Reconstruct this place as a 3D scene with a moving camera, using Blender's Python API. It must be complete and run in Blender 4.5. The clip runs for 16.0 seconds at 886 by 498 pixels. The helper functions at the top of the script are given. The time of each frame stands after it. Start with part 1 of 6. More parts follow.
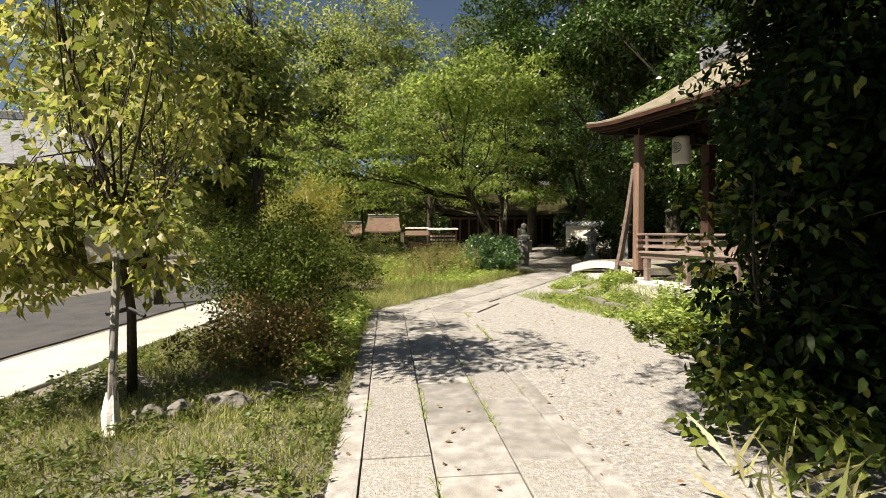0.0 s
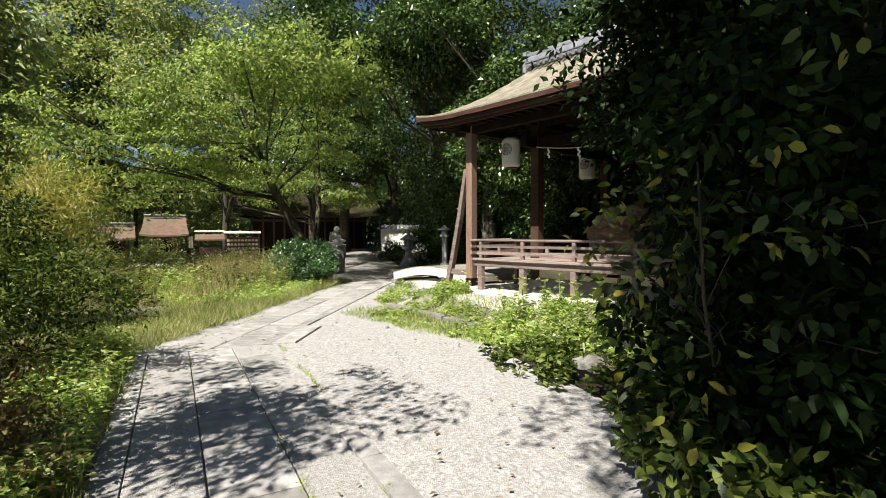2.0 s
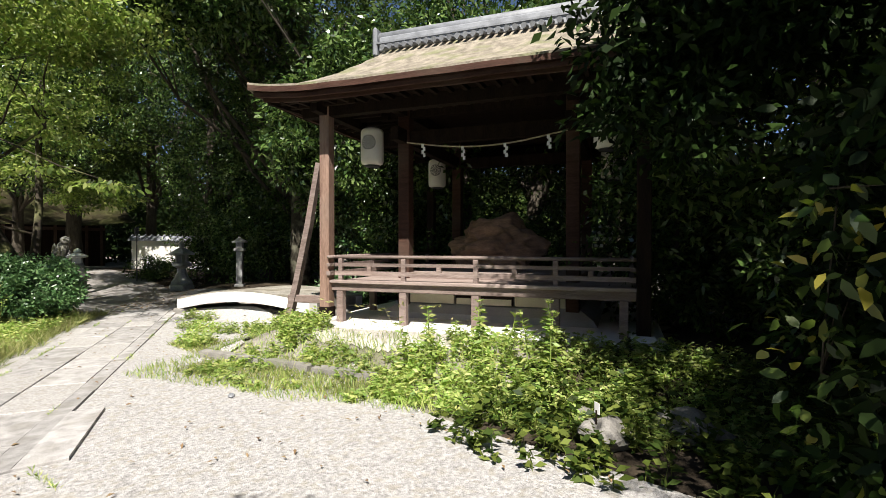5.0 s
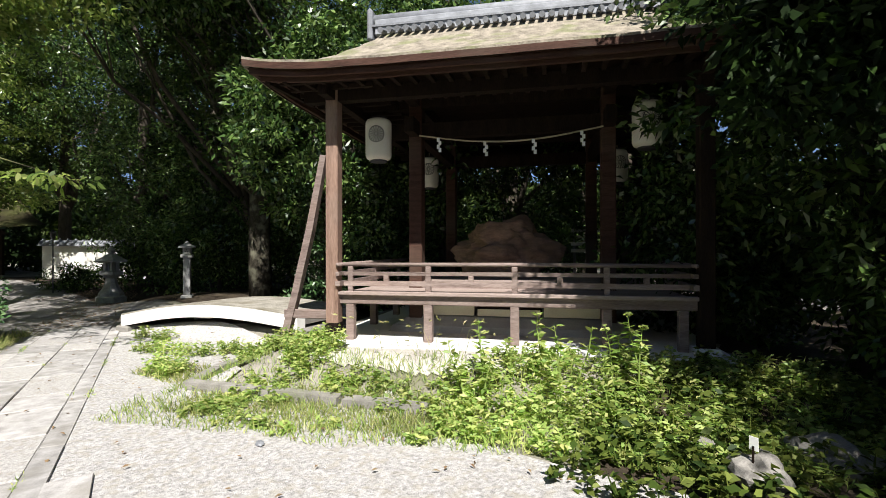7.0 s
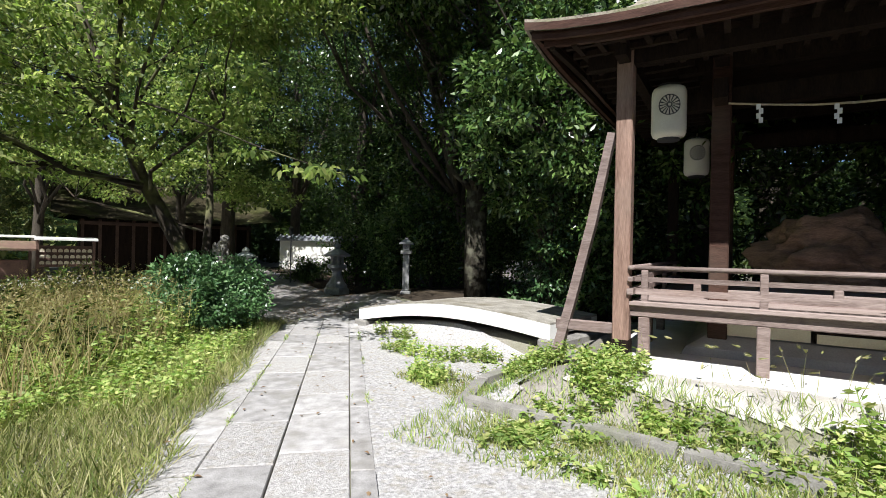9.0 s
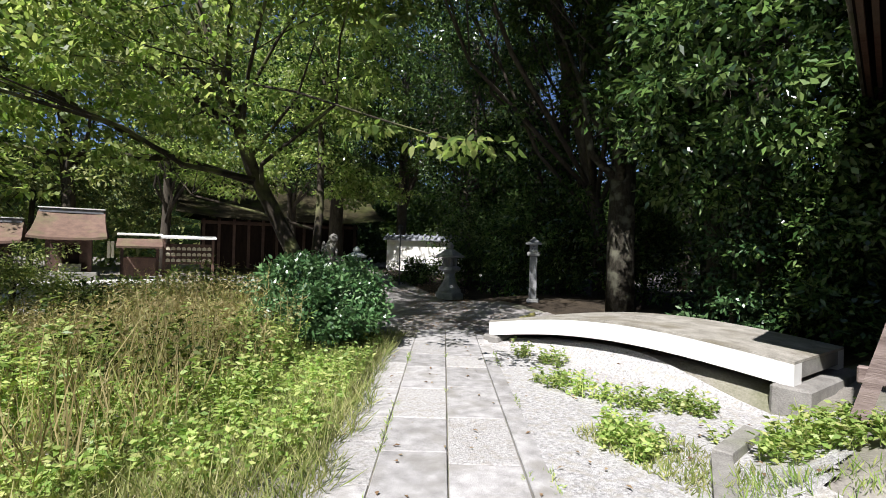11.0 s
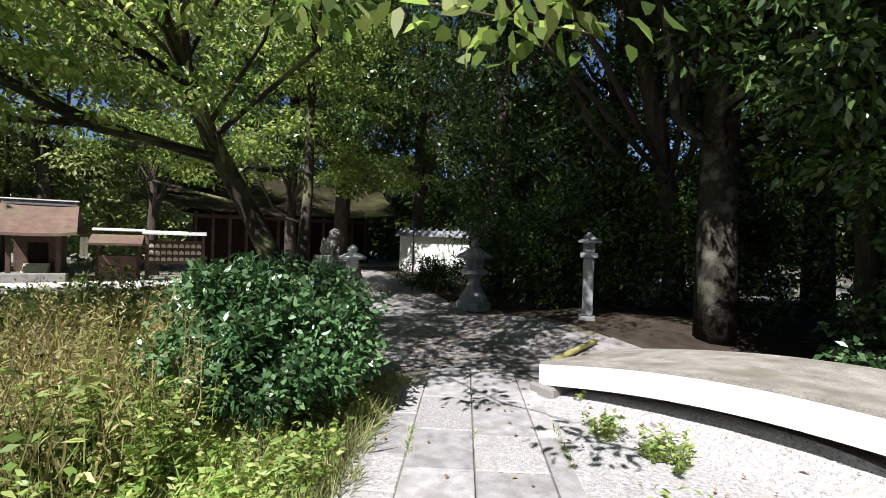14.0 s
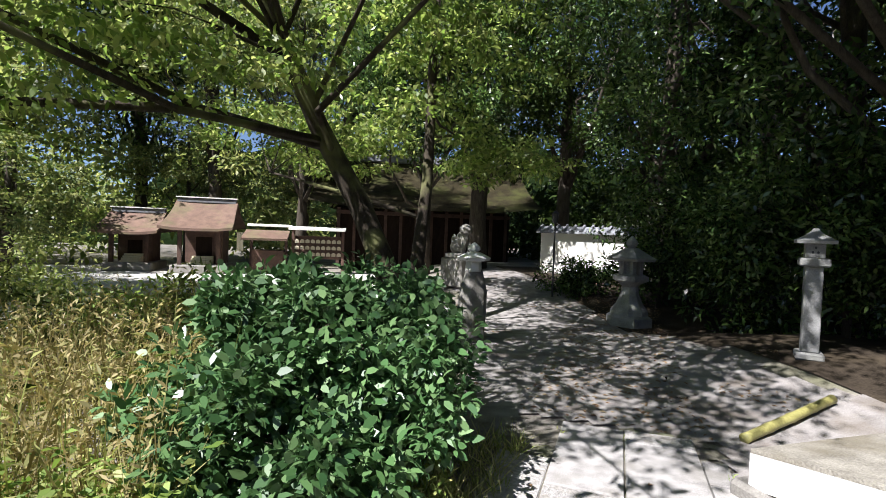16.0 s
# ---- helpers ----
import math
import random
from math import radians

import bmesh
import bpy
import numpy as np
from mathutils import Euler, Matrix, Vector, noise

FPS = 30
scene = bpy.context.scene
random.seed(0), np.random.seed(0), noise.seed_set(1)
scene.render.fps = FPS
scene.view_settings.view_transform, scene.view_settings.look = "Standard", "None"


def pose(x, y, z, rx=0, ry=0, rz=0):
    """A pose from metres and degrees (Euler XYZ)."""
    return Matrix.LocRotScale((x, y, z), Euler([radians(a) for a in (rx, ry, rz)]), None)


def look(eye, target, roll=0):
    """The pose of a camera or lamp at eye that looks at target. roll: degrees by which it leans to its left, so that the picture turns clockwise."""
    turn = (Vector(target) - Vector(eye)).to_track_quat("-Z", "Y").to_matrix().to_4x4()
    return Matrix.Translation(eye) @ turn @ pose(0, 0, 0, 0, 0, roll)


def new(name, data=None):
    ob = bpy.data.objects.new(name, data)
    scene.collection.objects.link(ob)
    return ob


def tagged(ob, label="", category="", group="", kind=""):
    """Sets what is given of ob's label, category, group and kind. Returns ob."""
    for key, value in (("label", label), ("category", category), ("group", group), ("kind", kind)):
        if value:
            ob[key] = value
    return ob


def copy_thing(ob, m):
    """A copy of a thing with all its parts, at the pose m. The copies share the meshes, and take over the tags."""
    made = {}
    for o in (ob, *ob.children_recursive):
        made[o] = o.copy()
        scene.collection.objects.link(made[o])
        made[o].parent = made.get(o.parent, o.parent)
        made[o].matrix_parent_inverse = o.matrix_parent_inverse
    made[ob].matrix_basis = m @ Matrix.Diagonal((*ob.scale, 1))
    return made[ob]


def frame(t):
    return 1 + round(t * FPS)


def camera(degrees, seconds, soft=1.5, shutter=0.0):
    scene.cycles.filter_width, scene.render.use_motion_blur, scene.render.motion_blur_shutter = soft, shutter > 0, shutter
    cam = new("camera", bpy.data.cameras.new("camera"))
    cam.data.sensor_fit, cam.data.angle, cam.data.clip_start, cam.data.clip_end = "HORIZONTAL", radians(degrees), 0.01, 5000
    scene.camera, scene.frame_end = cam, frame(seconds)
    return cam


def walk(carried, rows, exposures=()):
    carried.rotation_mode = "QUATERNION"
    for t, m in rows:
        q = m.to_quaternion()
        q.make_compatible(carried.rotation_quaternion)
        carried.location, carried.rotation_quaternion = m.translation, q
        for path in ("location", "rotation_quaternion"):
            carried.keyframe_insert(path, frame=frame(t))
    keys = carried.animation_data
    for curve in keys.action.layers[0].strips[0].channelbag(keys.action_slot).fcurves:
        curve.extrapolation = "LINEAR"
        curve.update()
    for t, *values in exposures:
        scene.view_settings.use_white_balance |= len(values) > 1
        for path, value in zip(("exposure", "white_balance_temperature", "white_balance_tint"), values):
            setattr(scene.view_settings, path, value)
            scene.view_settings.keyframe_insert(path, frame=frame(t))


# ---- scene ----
cam = camera(84.0, 16.0, soft=0.9)
# seconds, place of the eye, turn in degrees
ROWS = [
    (0.0, -0.067, 0.191, 1.533, 87.91, 0.28, 0.99),
    (0.5, -0.088, 0.640, 1.538, 87.91, 0.23, -3.46),
    (1.0, -0.140, 1.098, 1.547, 88.01, 0.18, -8.95),
    (1.5, -0.177, 1.473, 1.550, 88.13, 0.25, -15.14),
    (2.0, -0.160, 1.926, 1.592, 88.11, 0.25, -21.27),
    (2.5, -0.215, 2.403, 1.590, 88.26, 0.07, -28.05),
    (3.0, -0.299, 2.902, 1.616, 88.58, -0.04, -34.22),
    (3.5, -0.293, 3.397, 1.574, 88.91, 0.16, -37.46),
    (4.0, -0.272, 3.849, 1.598, 89.24, 0.01, -41.03),
    (4.5, -0.372, 4.308, 1.610, 89.42, -0.12, -44.97),
    (7.0, -0.662, 6.334, 1.623, 90.12, 0.11, -56.86),
    (7.5, -0.690, 6.789, 1.636, 90.28, -0.32, -57.09),
    (8.0, -0.745, 7.213, 1.608, 90.29, -0.71, -51.69),
    (8.5, -0.777, 7.644, 1.622, 90.39, -1.00, -46.01),
    (9.0, -0.733, 8.136, 1.594, 89.96, -1.17, -37.61),
    (9.5, -0.694, 8.621, 1.582, 89.94, -1.58, -31.13),
    (10.0, -0.647, 9.119, 1.554, 89.94, -1.80, -28.22),
    (12.5, 0.188, 11.325, 1.612, 89.51, -1.60, -25.62),
    (13.0, 0.390, 11.747, 1.600, 89.27, -1.65, -24.67),
    (13.5, 0.613, 12.216, 1.628, 89.32, -1.66, -24.46),
    (14.0, 0.876, 12.684, 1.621, 89.25, -1.69, -24.20),
    (14.5, 1.092, 13.083, 1.646, 89.22, -1.89, -23.12),
    (15.0, 1.271, 13.499, 1.648, 88.93, -2.04, -19.01),
    (15.5, 1.435, 13.856, 1.646, 88.75, -2.06, -13.83),
    (16.0, 1.697, 14.295, 1.641, 88.30, -2.10, -7.04),
]
# seconds, stops, kelvin, tint
EXPOSURE = [(0.0, 0.98, 7600, 10), (1.5, 1.06, 6800, 8), (3.0, 1.1, 6700, 10), (7.5, 1.1, 6350, 10), (9.5, 1.04, 6050, 11), (12.5, 1.06, 6150, 14), (14.5, 1.14, 6000, 14), (16.0, 1.36, 6100, 14)]
walk(cam, [(t, pose(x, y, z, rx, ry, rz)) for t, x, y, z, rx, ry, rz in ROWS], EXPOSURE)

# ---- world and sun ----
SUN_EL, SUN_FROM = radians(50), Vector((-0.79, -0.61, 0))
world = bpy.data.worlds.new("sky")
scene.world = world
world.use_nodes = True
wn = world.node_tree
sky = wn.nodes.new("ShaderNodeTexSky")
sky.sky_type, sky.sun_disc = "NISHITA", False
sky.sun_elevation = SUN_EL
sky.air_density, sky.dust_density, sky.ozone_density = 0.62, 0.3, 1.5
sky.sun_rotation = math.atan2(SUN_FROM.x, SUN_FROM.y)
wn.links.new(sky.outputs[0], wn.nodes["Background"].inputs[0])
wn.nodes["Background"].inputs[1].default_value = 0.05
sun = bpy.data.lights.new("sun", "SUN")
sun.energy, sun.angle, sun.color = 5.0, radians(0.55), (1.0, 0.96, 0.9)
sun_ob = new("sun", sun)
to_sun = SUN_FROM.normalized() * math.cos(SUN_EL) + Vector((0, 0, math.sin(SUN_EL)))
sun_ob.matrix_world = look(to_sun * 60, (0, 0, 0))


# ---- materials ----
def material(name, dark, light, scale=6.0, rough=0.8, bump=0.3, fine=60.0, stain=None, stain_amount=0.4, island=0.0, piece=0.0, metal=0.0, stretch=(1, 1, 1), spec=0.5):
    """Two-scale noise between two colours, with bump, optional stains and variation per island or per piece."""
    m = bpy.data.materials.new(name)
    m.use_nodes = True
    nt = m.node_tree
    n, l = nt.nodes, nt.links
    b = n["Principled BSDF"]
    b.inputs["Roughness"].default_value = rough
    b.inputs["Metallic"].default_value = metal
    b.inputs["Specular IOR Level"].default_value = spec
    tc = n.new("ShaderNodeTexCoord")
    mp = n.new("ShaderNodeMapping")
    mp.inputs["Scale"].default_value = stretch
    l.new(tc.outputs["Object"], mp.inputs[0])
    big = n.new("ShaderNodeTexNoise")
    big.inputs["Scale"].default_value, big.inputs["Detail"].default_value = scale, 6
    small = n.new("ShaderNodeTexNoise")
    small.inputs["Scale"].default_value, small.inputs["Detail"].default_value = fine, 4
    for t in (big, small):
        l.new(mp.outputs[0], t.inputs["Vector"])
    mix = n.new("ShaderNodeMath")
    mix.operation = "MULTIPLY_ADD"
    mix.inputs[1].default_value = 0.55
    add = n.new("ShaderNodeMath")
    add.operation = "MULTIPLY"
    add.inputs[1].default_value = 0.45
    l.new(small.outputs["Fac"], add.inputs[0])
    l.new(big.outputs["Fac"], mix.inputs[0])
    l.new(add.outputs[0], mix.inputs[2])
    ramp = n.new("ShaderNodeValToRGB")
    ramp.color_ramp.elements[0].position, ramp.color_ramp.elements[1].position = 0.33, 0.67
    ramp.color_ramp.elements[0].color = (*dark, 1)
    ramp.color_ramp.elements[1].color = (*light, 1)
    l.new(mix.outputs[0], ramp.inputs[0])
    col = ramp.outputs[0]
    if stain:
        sn = n.new("ShaderNodeTexNoise")
        sn.inputs["Scale"].default_value, sn.inputs["Detail"].default_value = scale * 0.35, 8
        l.new(tc.outputs["Object"], sn.inputs["Vector"])
        sr = n.new("ShaderNodeMapRange")
        sr.inputs[1].default_value, sr.inputs[2].default_value = 0.5, 0.66
        sr.inputs[4].default_value = stain_amount
        l.new(sn.outputs["Fac"], sr.inputs[0])
        sm = n.new("ShaderNodeMix")
        sm.data_type = "RGBA"
        l.new(sr.outputs[0], sm.inputs[0])
        l.new(col, sm.inputs[6])
        sm.inputs[7].default_value = (*stain, 1)
        col = sm.outputs[2]
    for amount, node, out in ((island, "ShaderNodeNewGeometry", "Random Per Island"), (piece, "ShaderNodeObjectInfo", "Random")):
        if amount:
            g = n.new(node)
            mr = n.new("ShaderNodeMapRange")
            mr.inputs[3].default_value, mr.inputs[4].default_value = 1 - amount, 1 + amount
            l.new(g.outputs[out], mr.inputs[0])
            hs = n.new("ShaderNodeHueSaturation")
            l.new(mr.outputs[0], hs.inputs["Value"])
            l.new(col, hs.inputs["Color"])
            col = hs.outputs[0]
    l.new(col, b.inputs["Base Color"])
    if bump:
        bp = n.new("ShaderNodeBump")
        bp.inputs["Strength"].default_value, bp.inputs["Distance"].default_value = bump, 0.02
        l.new(mix.outputs[0], bp.inputs["Height"])
        l.new(bp.outputs[0], b.inputs["Normal"])
    return m


def leaf_material(name, colours, rough=0.45, through_light=0.35, spec=0.5):
    """Leaf colours picked per leaf, with light that passes through the blade."""
    m = bpy.data.materials.new(name)
    m.use_nodes = True
    nt = m.node_tree
    n, l = nt.nodes, nt.links
    b = n["Principled BSDF"]
    b.inputs["Roughness"].default_value = rough
    b.inputs["Specular IOR Level"].default_value = spec
    g = n.new("ShaderNodeNewGeometry")
    ramp = n.new("ShaderNodeValToRGB")
    e = ramp.color_ramp.elements
    while len(e) < len(colours):
        e.new(0.5)
    for i, c in enumerate(colours):
        e[i].position = i / (len(colours) - 1)
        e[i].color = (*c, 1)
    l.new(g.outputs["Random Per Island"], ramp.inputs[0])
    tc = n.new("ShaderNodeTexCoord")
    noi = n.new("ShaderNodeTexNoise")
    noi.inputs["Scale"].default_value = 0.9
    l.new(tc.outputs["Object"], noi.inputs["Vector"])
    mr = n.new("ShaderNodeMapRange")
    mr.inputs[1].default_value, mr.inputs[2].default_value = 0.3, 0.7
    mr.inputs[3].default_value, mr.inputs[4].default_value = 0.7, 1.3
    l.new(noi.outputs["Fac"], mr.inputs[0])
    hs = n.new("ShaderNodeHueSaturation")
    l.new(mr.outputs[0], hs.inputs["Value"])
    l.new(ramp.outputs[0], hs.inputs["Color"])
    l.new(hs.outputs[0], b.inputs["Base Color"])
    if through_light:
        tr = n.new("ShaderNodeBsdfTranslucent")
        bright = n.new("ShaderNodeHueSaturation")
        bright.inputs["Value"].default_value, bright.inputs["Saturation"].default_value = 1.5, 1.1
        l.new(hs.outputs[0], bright.inputs["Color"])
        l.new(bright.outputs[0], tr.inputs[0])
        ms = n.new("ShaderNodeMixShader")
        ms.inputs[0].default_value = through_light
        l.new(b.outputs[0], ms.inputs[1])
        l.new(tr.outputs[0], ms.inputs[2])
        l.new(ms.outputs[0], n["Material Output"].inputs[0])
    return m


M_SOIL = material("soil", (0.1, 0.09, 0.076), (0.3, 0.275, 0.24), 1.6, 0.95, 0.6, 40, (0.09, 0.1, 0.03), 0.6, spec=0.2)
M_GRAVEL = material("gravel", (0.15, 0.143, 0.138), (0.57, 0.552, 0.54), 34, 0.9, 1.0, 110, (0.3, 0.27, 0.21), 0.5)
M_PEBBLE = material("pebble", (0.22, 0.21, 0.205), (0.48, 0.463, 0.455), 6, 0.9, 0.2, 60, island=0.5, spec=0.2)
M_SLAB = material("granite_slab", (0.19, 0.18, 0.173), (0.46, 0.443, 0.43), 9, 0.88, 0.4, 130, (0.2, 0.185, 0.16), 0.6, piece=0.2)
M_AGG = material("washed_aggregate", (0.2, 0.19, 0.182), (0.52, 0.5, 0.482), 42, 0.9, 0.9, 140, (0.25, 0.22, 0.17), 0.4, piece=0.1)
M_JOINT = material("joint_earth", (0.1, 0.088, 0.07), (0.23, 0.21, 0.17), 8, 0.95, 0.5, 60, (0.09, 0.12, 0.03), 0.6)
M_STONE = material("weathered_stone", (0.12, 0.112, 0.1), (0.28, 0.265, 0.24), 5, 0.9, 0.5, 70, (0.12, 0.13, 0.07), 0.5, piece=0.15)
M_LANTERN_STONE = material("lantern_stone", (0.13, 0.13, 0.13), (0.34, 0.34, 0.33), 5, 0.9, 0.4, 80, (0.14, 0.14, 0.11), 0.5)
# Near-white tone puts direct sun into the stone's own colour.
M_PALE_STONE = material("pale_stone_with_sunlight", (0.55, 0.54, 0.51), (0.72, 0.71, 0.68), 4, 0.85, 0.2, 110, (0.42, 0.4, 0.36), 0.3)
M_BRIDGE_TOP = material("dusty_bridge_deck", (0.13, 0.118, 0.095), (0.38, 0.355, 0.305), 5, 0.9, 0.6, 70, (0.14, 0.12, 0.08), 0.7)
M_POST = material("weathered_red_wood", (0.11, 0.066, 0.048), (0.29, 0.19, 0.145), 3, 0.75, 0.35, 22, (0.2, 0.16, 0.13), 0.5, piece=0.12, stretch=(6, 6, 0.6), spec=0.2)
M_RAIL = material("weathered_grey_wood", (0.1, 0.07, 0.06), (0.28, 0.22, 0.195), 3, 0.8, 0.4, 22, (0.2, 0.13, 0.1), 0.5, piece=0.15, stretch=(0.7, 6, 6), spec=0.25)
M_DECK = material("deck_boards", (0.19, 0.14, 0.12), (0.35, 0.28, 0.25), 3, 0.8, 0.3, 24, (0.2, 0.15, 0.12), 0.4, piece=0.12, stretch=(0.7, 6, 6))
# Near-black tone holds the roof's shade as well as dark wood.
M_DARK_SHADED_WOOD = material("dark_timber_with_shade", (0.009, 0.006, 0.005), (0.026, 0.017, 0.012), 3, 0.85, 0.4, 24, piece=0.2, stretch=(3, 3, 0.7), spec=0.08)
# Red-brown wood darkened further because boards and posts stand in shade.
M_FASCIA = material("red_brown_wood_with_shade", (0.028, 0.013, 0.009), (0.075, 0.038, 0.027), 3, 0.75, 0.3, 24, (0.1, 0.08, 0.06), 0.4, stretch=(0.7, 6, 6), spec=0.15)
M_BARK_ROOF = material("mossy_bark_thatch", (0.085, 0.072, 0.053), (0.35, 0.305, 0.24), 7, 0.95, 1.0, 45, (0.13, 0.15, 0.05), 0.6, stretch=(1, 0.5, 1))
M_TILE = material("grey_roof_tile", (0.1, 0.105, 0.115), (0.24, 0.25, 0.27), 6, 0.6, 0.25, 60, piece=0.2)
M_PLASTER = material("white_plaster", (0.62, 0.6, 0.54), (0.78, 0.76, 0.7), 2.5, 0.9, 0.15, 60, (0.45, 0.42, 0.35), 0.4)
M_CREAM = material("cream_plaster", (0.55, 0.5, 0.36), (0.7, 0.65, 0.5), 2.5, 0.9, 0.15, 60, (0.4, 0.36, 0.26), 0.4)
M_GREYPLASTER = material("grey_plaster_mound", (0.28, 0.28, 0.29), (0.42, 0.42, 0.43), 2.5, 0.9, 0.2, 60, (0.2, 0.19, 0.18), 0.5)
M_PAPER = material("lantern_paper", (0.66, 0.63, 0.55), (0.8, 0.78, 0.71), 4, 0.8, 0.1, 80, (0.5, 0.45, 0.35), 0.35)
M_INK = material("black_ink", (0.02, 0.02, 0.025), (0.05, 0.05, 0.055), 9, 0.7, 0.0)
M_ROPE = material("straw_rope", (0.3, 0.25, 0.16), (0.5, 0.43, 0.3), 20, 0.9, 0.4)
M_WHITE = material("white_paper", (0.7, 0.7, 0.68), (0.82, 0.82, 0.8), 8, 0.8, 0.0)
M_ROOT = material("brown_root_wood", (0.15, 0.085, 0.055), (0.38, 0.235, 0.15), 5, 0.85, 0.9, 30, (0.05, 0.03, 0.02), 0.6, stretch=(1, 2, 4))
M_BARK = material("dark_bark", (0.03, 0.025, 0.02), (0.1, 0.085, 0.065), 5, 0.95, 0.9, 30, stretch=(3, 3, 0.7), spec=0.15)
M_MOSSBARK = material("mossy_bark", (0.018, 0.015, 0.012), (0.065, 0.053, 0.04), 4, 0.95, 0.9, 30, (0.16, 0.165, 0.07), 0.85, stretch=(2, 2, 0.7), spec=0.15)
M_PALEBARK = material("pale_patchy_bark", (0.018, 0.016, 0.012), (0.06, 0.053, 0.04), 13, 0.95, 0.9, 40, (0.17, 0.165, 0.12), 0.75, stretch=(2, 2, 0.7), spec=0.08)
M_BAMBOO = material("yellow_green_bamboo", (0.2, 0.18, 0.055), (0.4, 0.38, 0.14), 4, 0.5, 0.1, 40, (0.2, 0.14, 0.05), 0.5, stretch=(1, 1, 1))
M_WRAP = material("white_wrapping", (0.5, 0.48, 0.45), (0.75, 0.73, 0.7), 12, 0.7, 0.5, 50, (0.25, 0.2, 0.16), 0.6)
M_COPPER = material("brown_bark_roof", (0.085, 0.05, 0.036), (0.19, 0.118, 0.085), 4, 0.8, 0.6, 40, (0.12, 0.13, 0.05), 0.4)
M_SHRINEWOOD = material("shrine_timber", (0.035, 0.018, 0.012), (0.1, 0.055, 0.038), 4, 0.8, 0.3, 30, piece=0.15)
M_MOSSROOF = material("mossy_hall_roof", (0.028, 0.024, 0.015), (0.085, 0.073, 0.04), 3, 0.95, 0.7, 40, (0.14, 0.16, 0.05), 0.5, spec=0.1)
M_PAVE = material("pale_road_slab", (0.4, 0.38, 0.35), (0.56, 0.54, 0.5), 2, 0.9, 0.15, 90, (0.3, 0.28, 0.24), 0.4, piece=0.08)
M_ASPHALT = material("asphalt", (0.04, 0.04, 0.043), (0.085, 0.085, 0.09), 3, 0.9, 0.4, 120, (0.11, 0.1, 0.09), 0.4)
# Dark forest earth, made darker still to hold the trees' shade.
M_SHADED_HUMUS = material("woodland_humus_with_shade", (0.014, 0.011, 0.008), (0.06, 0.047, 0.034), 3, 0.95, 0.8, 45, (0.09, 0.07, 0.045), 0.5, spec=0.1)
M_SAND = material("pale_sandy_ground", (0.27, 0.25, 0.22), (0.5, 0.475, 0.43), 6, 0.95, 0.5, 90, (0.26, 0.25, 0.16), 0.5, spec=0.2)
M_DUST = material("pale_trodden_earth", (0.15, 0.137, 0.128), (0.35, 0.33, 0.315), 5, 0.95, 0.4, 90, (0.13, 0.105, 0.08), 0.6, spec=0.2)
M_BACKDROP = material("backdrop_with_shade", (0.003, 0.006, 0.002), (0.012, 0.02, 0.007), 1.5, 1.0, 1.0, 9, spec=0.0)

L_MAPLE = leaf_material("light_green_leaves", [(0.09, 0.145, 0.035), (0.16, 0.225, 0.055), (0.245, 0.305, 0.09), (0.33, 0.355, 0.13)], 0.45, 0.62)
L_SAPLING = leaf_material("yellowing_leaves", [(0.12, 0.15, 0.035), (0.22, 0.25, 0.065), (0.32, 0.33, 0.11), (0.38, 0.34, 0.13)], 0.45, 0.5)
L_DARK = leaf_material("glossy_evergreen_leaves", [(0.018, 0.04, 0.011), (0.036, 0.074, 0.018), (0.08, 0.135, 0.032), (0.15, 0.21, 0.065)], 0.27, 0.15, 0.55)
# Near-black green: the shrub's shade is put into the leaf colour.
L_SHADE = leaf_material("leaves_darkened_for_shade", [(0.005, 0.011, 0.003), (0.011, 0.023, 0.005), (0.024, 0.046, 0.009)], 0.5, 0.12, 0.12)
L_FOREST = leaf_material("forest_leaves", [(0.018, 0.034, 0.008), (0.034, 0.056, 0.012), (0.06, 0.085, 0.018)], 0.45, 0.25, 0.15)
L_CAMELLIA = leaf_material("camellia_leaves", [(0.03, 0.075, 0.026), (0.065, 0.135, 0.045), (0.13, 0.21, 0.085)], 0.33, 0.15, 0.5)
L_JUNIPER = leaf_material("dark_bush_leaves", [(0.016, 0.033, 0.006), (0.036, 0.06, 0.01), (0.08, 0.105, 0.02), (0.15, 0.18, 0.04)], 0.55, 0.2, 0.15)
L_BAMBOO = leaf_material("yellow_bamboo_leaves", [(0.2, 0.2, 0.04), (0.28, 0.27, 0.06), (0.33, 0.3, 0.09)], 0.5, 0.4)
L_RUST = leaf_material("rusty_azalea_leaves", [(0.1, 0.12, 0.03), (0.16, 0.13, 0.045), (0.22, 0.12, 0.05), (0.18, 0.18, 0.05)], 0.6, 0.3)
# Pale leaf tones with full sun put into the colour.
L_SUNLIT = leaf_material("leaves_paled_for_sun", [(0.1, 0.15, 0.04), (0.19, 0.24, 0.07), (0.3, 0.33, 0.11), (0.4, 0.41, 0.17)], 0.5, 0.5)
L_WEED = leaf_material("bright_weed_leaves", [(0.13, 0.22, 0.045), (0.24, 0.34, 0.08), (0.35, 0.42, 0.13), (0.44, 0.44, 0.17)], 0.5, 0.4)
# Lighter leaf tones that put sun on the shrub into the colour.
L_LIT_SHRUB = leaf_material("broad_leaves_with_sun", [(0.018, 0.042, 0.007), (0.045, 0.085, 0.012), (0.1, 0.14, 0.02), (0.26, 0.22, 0.03)], 0.45, 0.3)
L_GARDEN = leaf_material("sunny_garden_leaves", [(0.05, 0.085, 0.022), (0.1, 0.14, 0.037), (0.17, 0.2, 0.055), (0.22, 0.225, 0.085)], 0.5, 0.35)
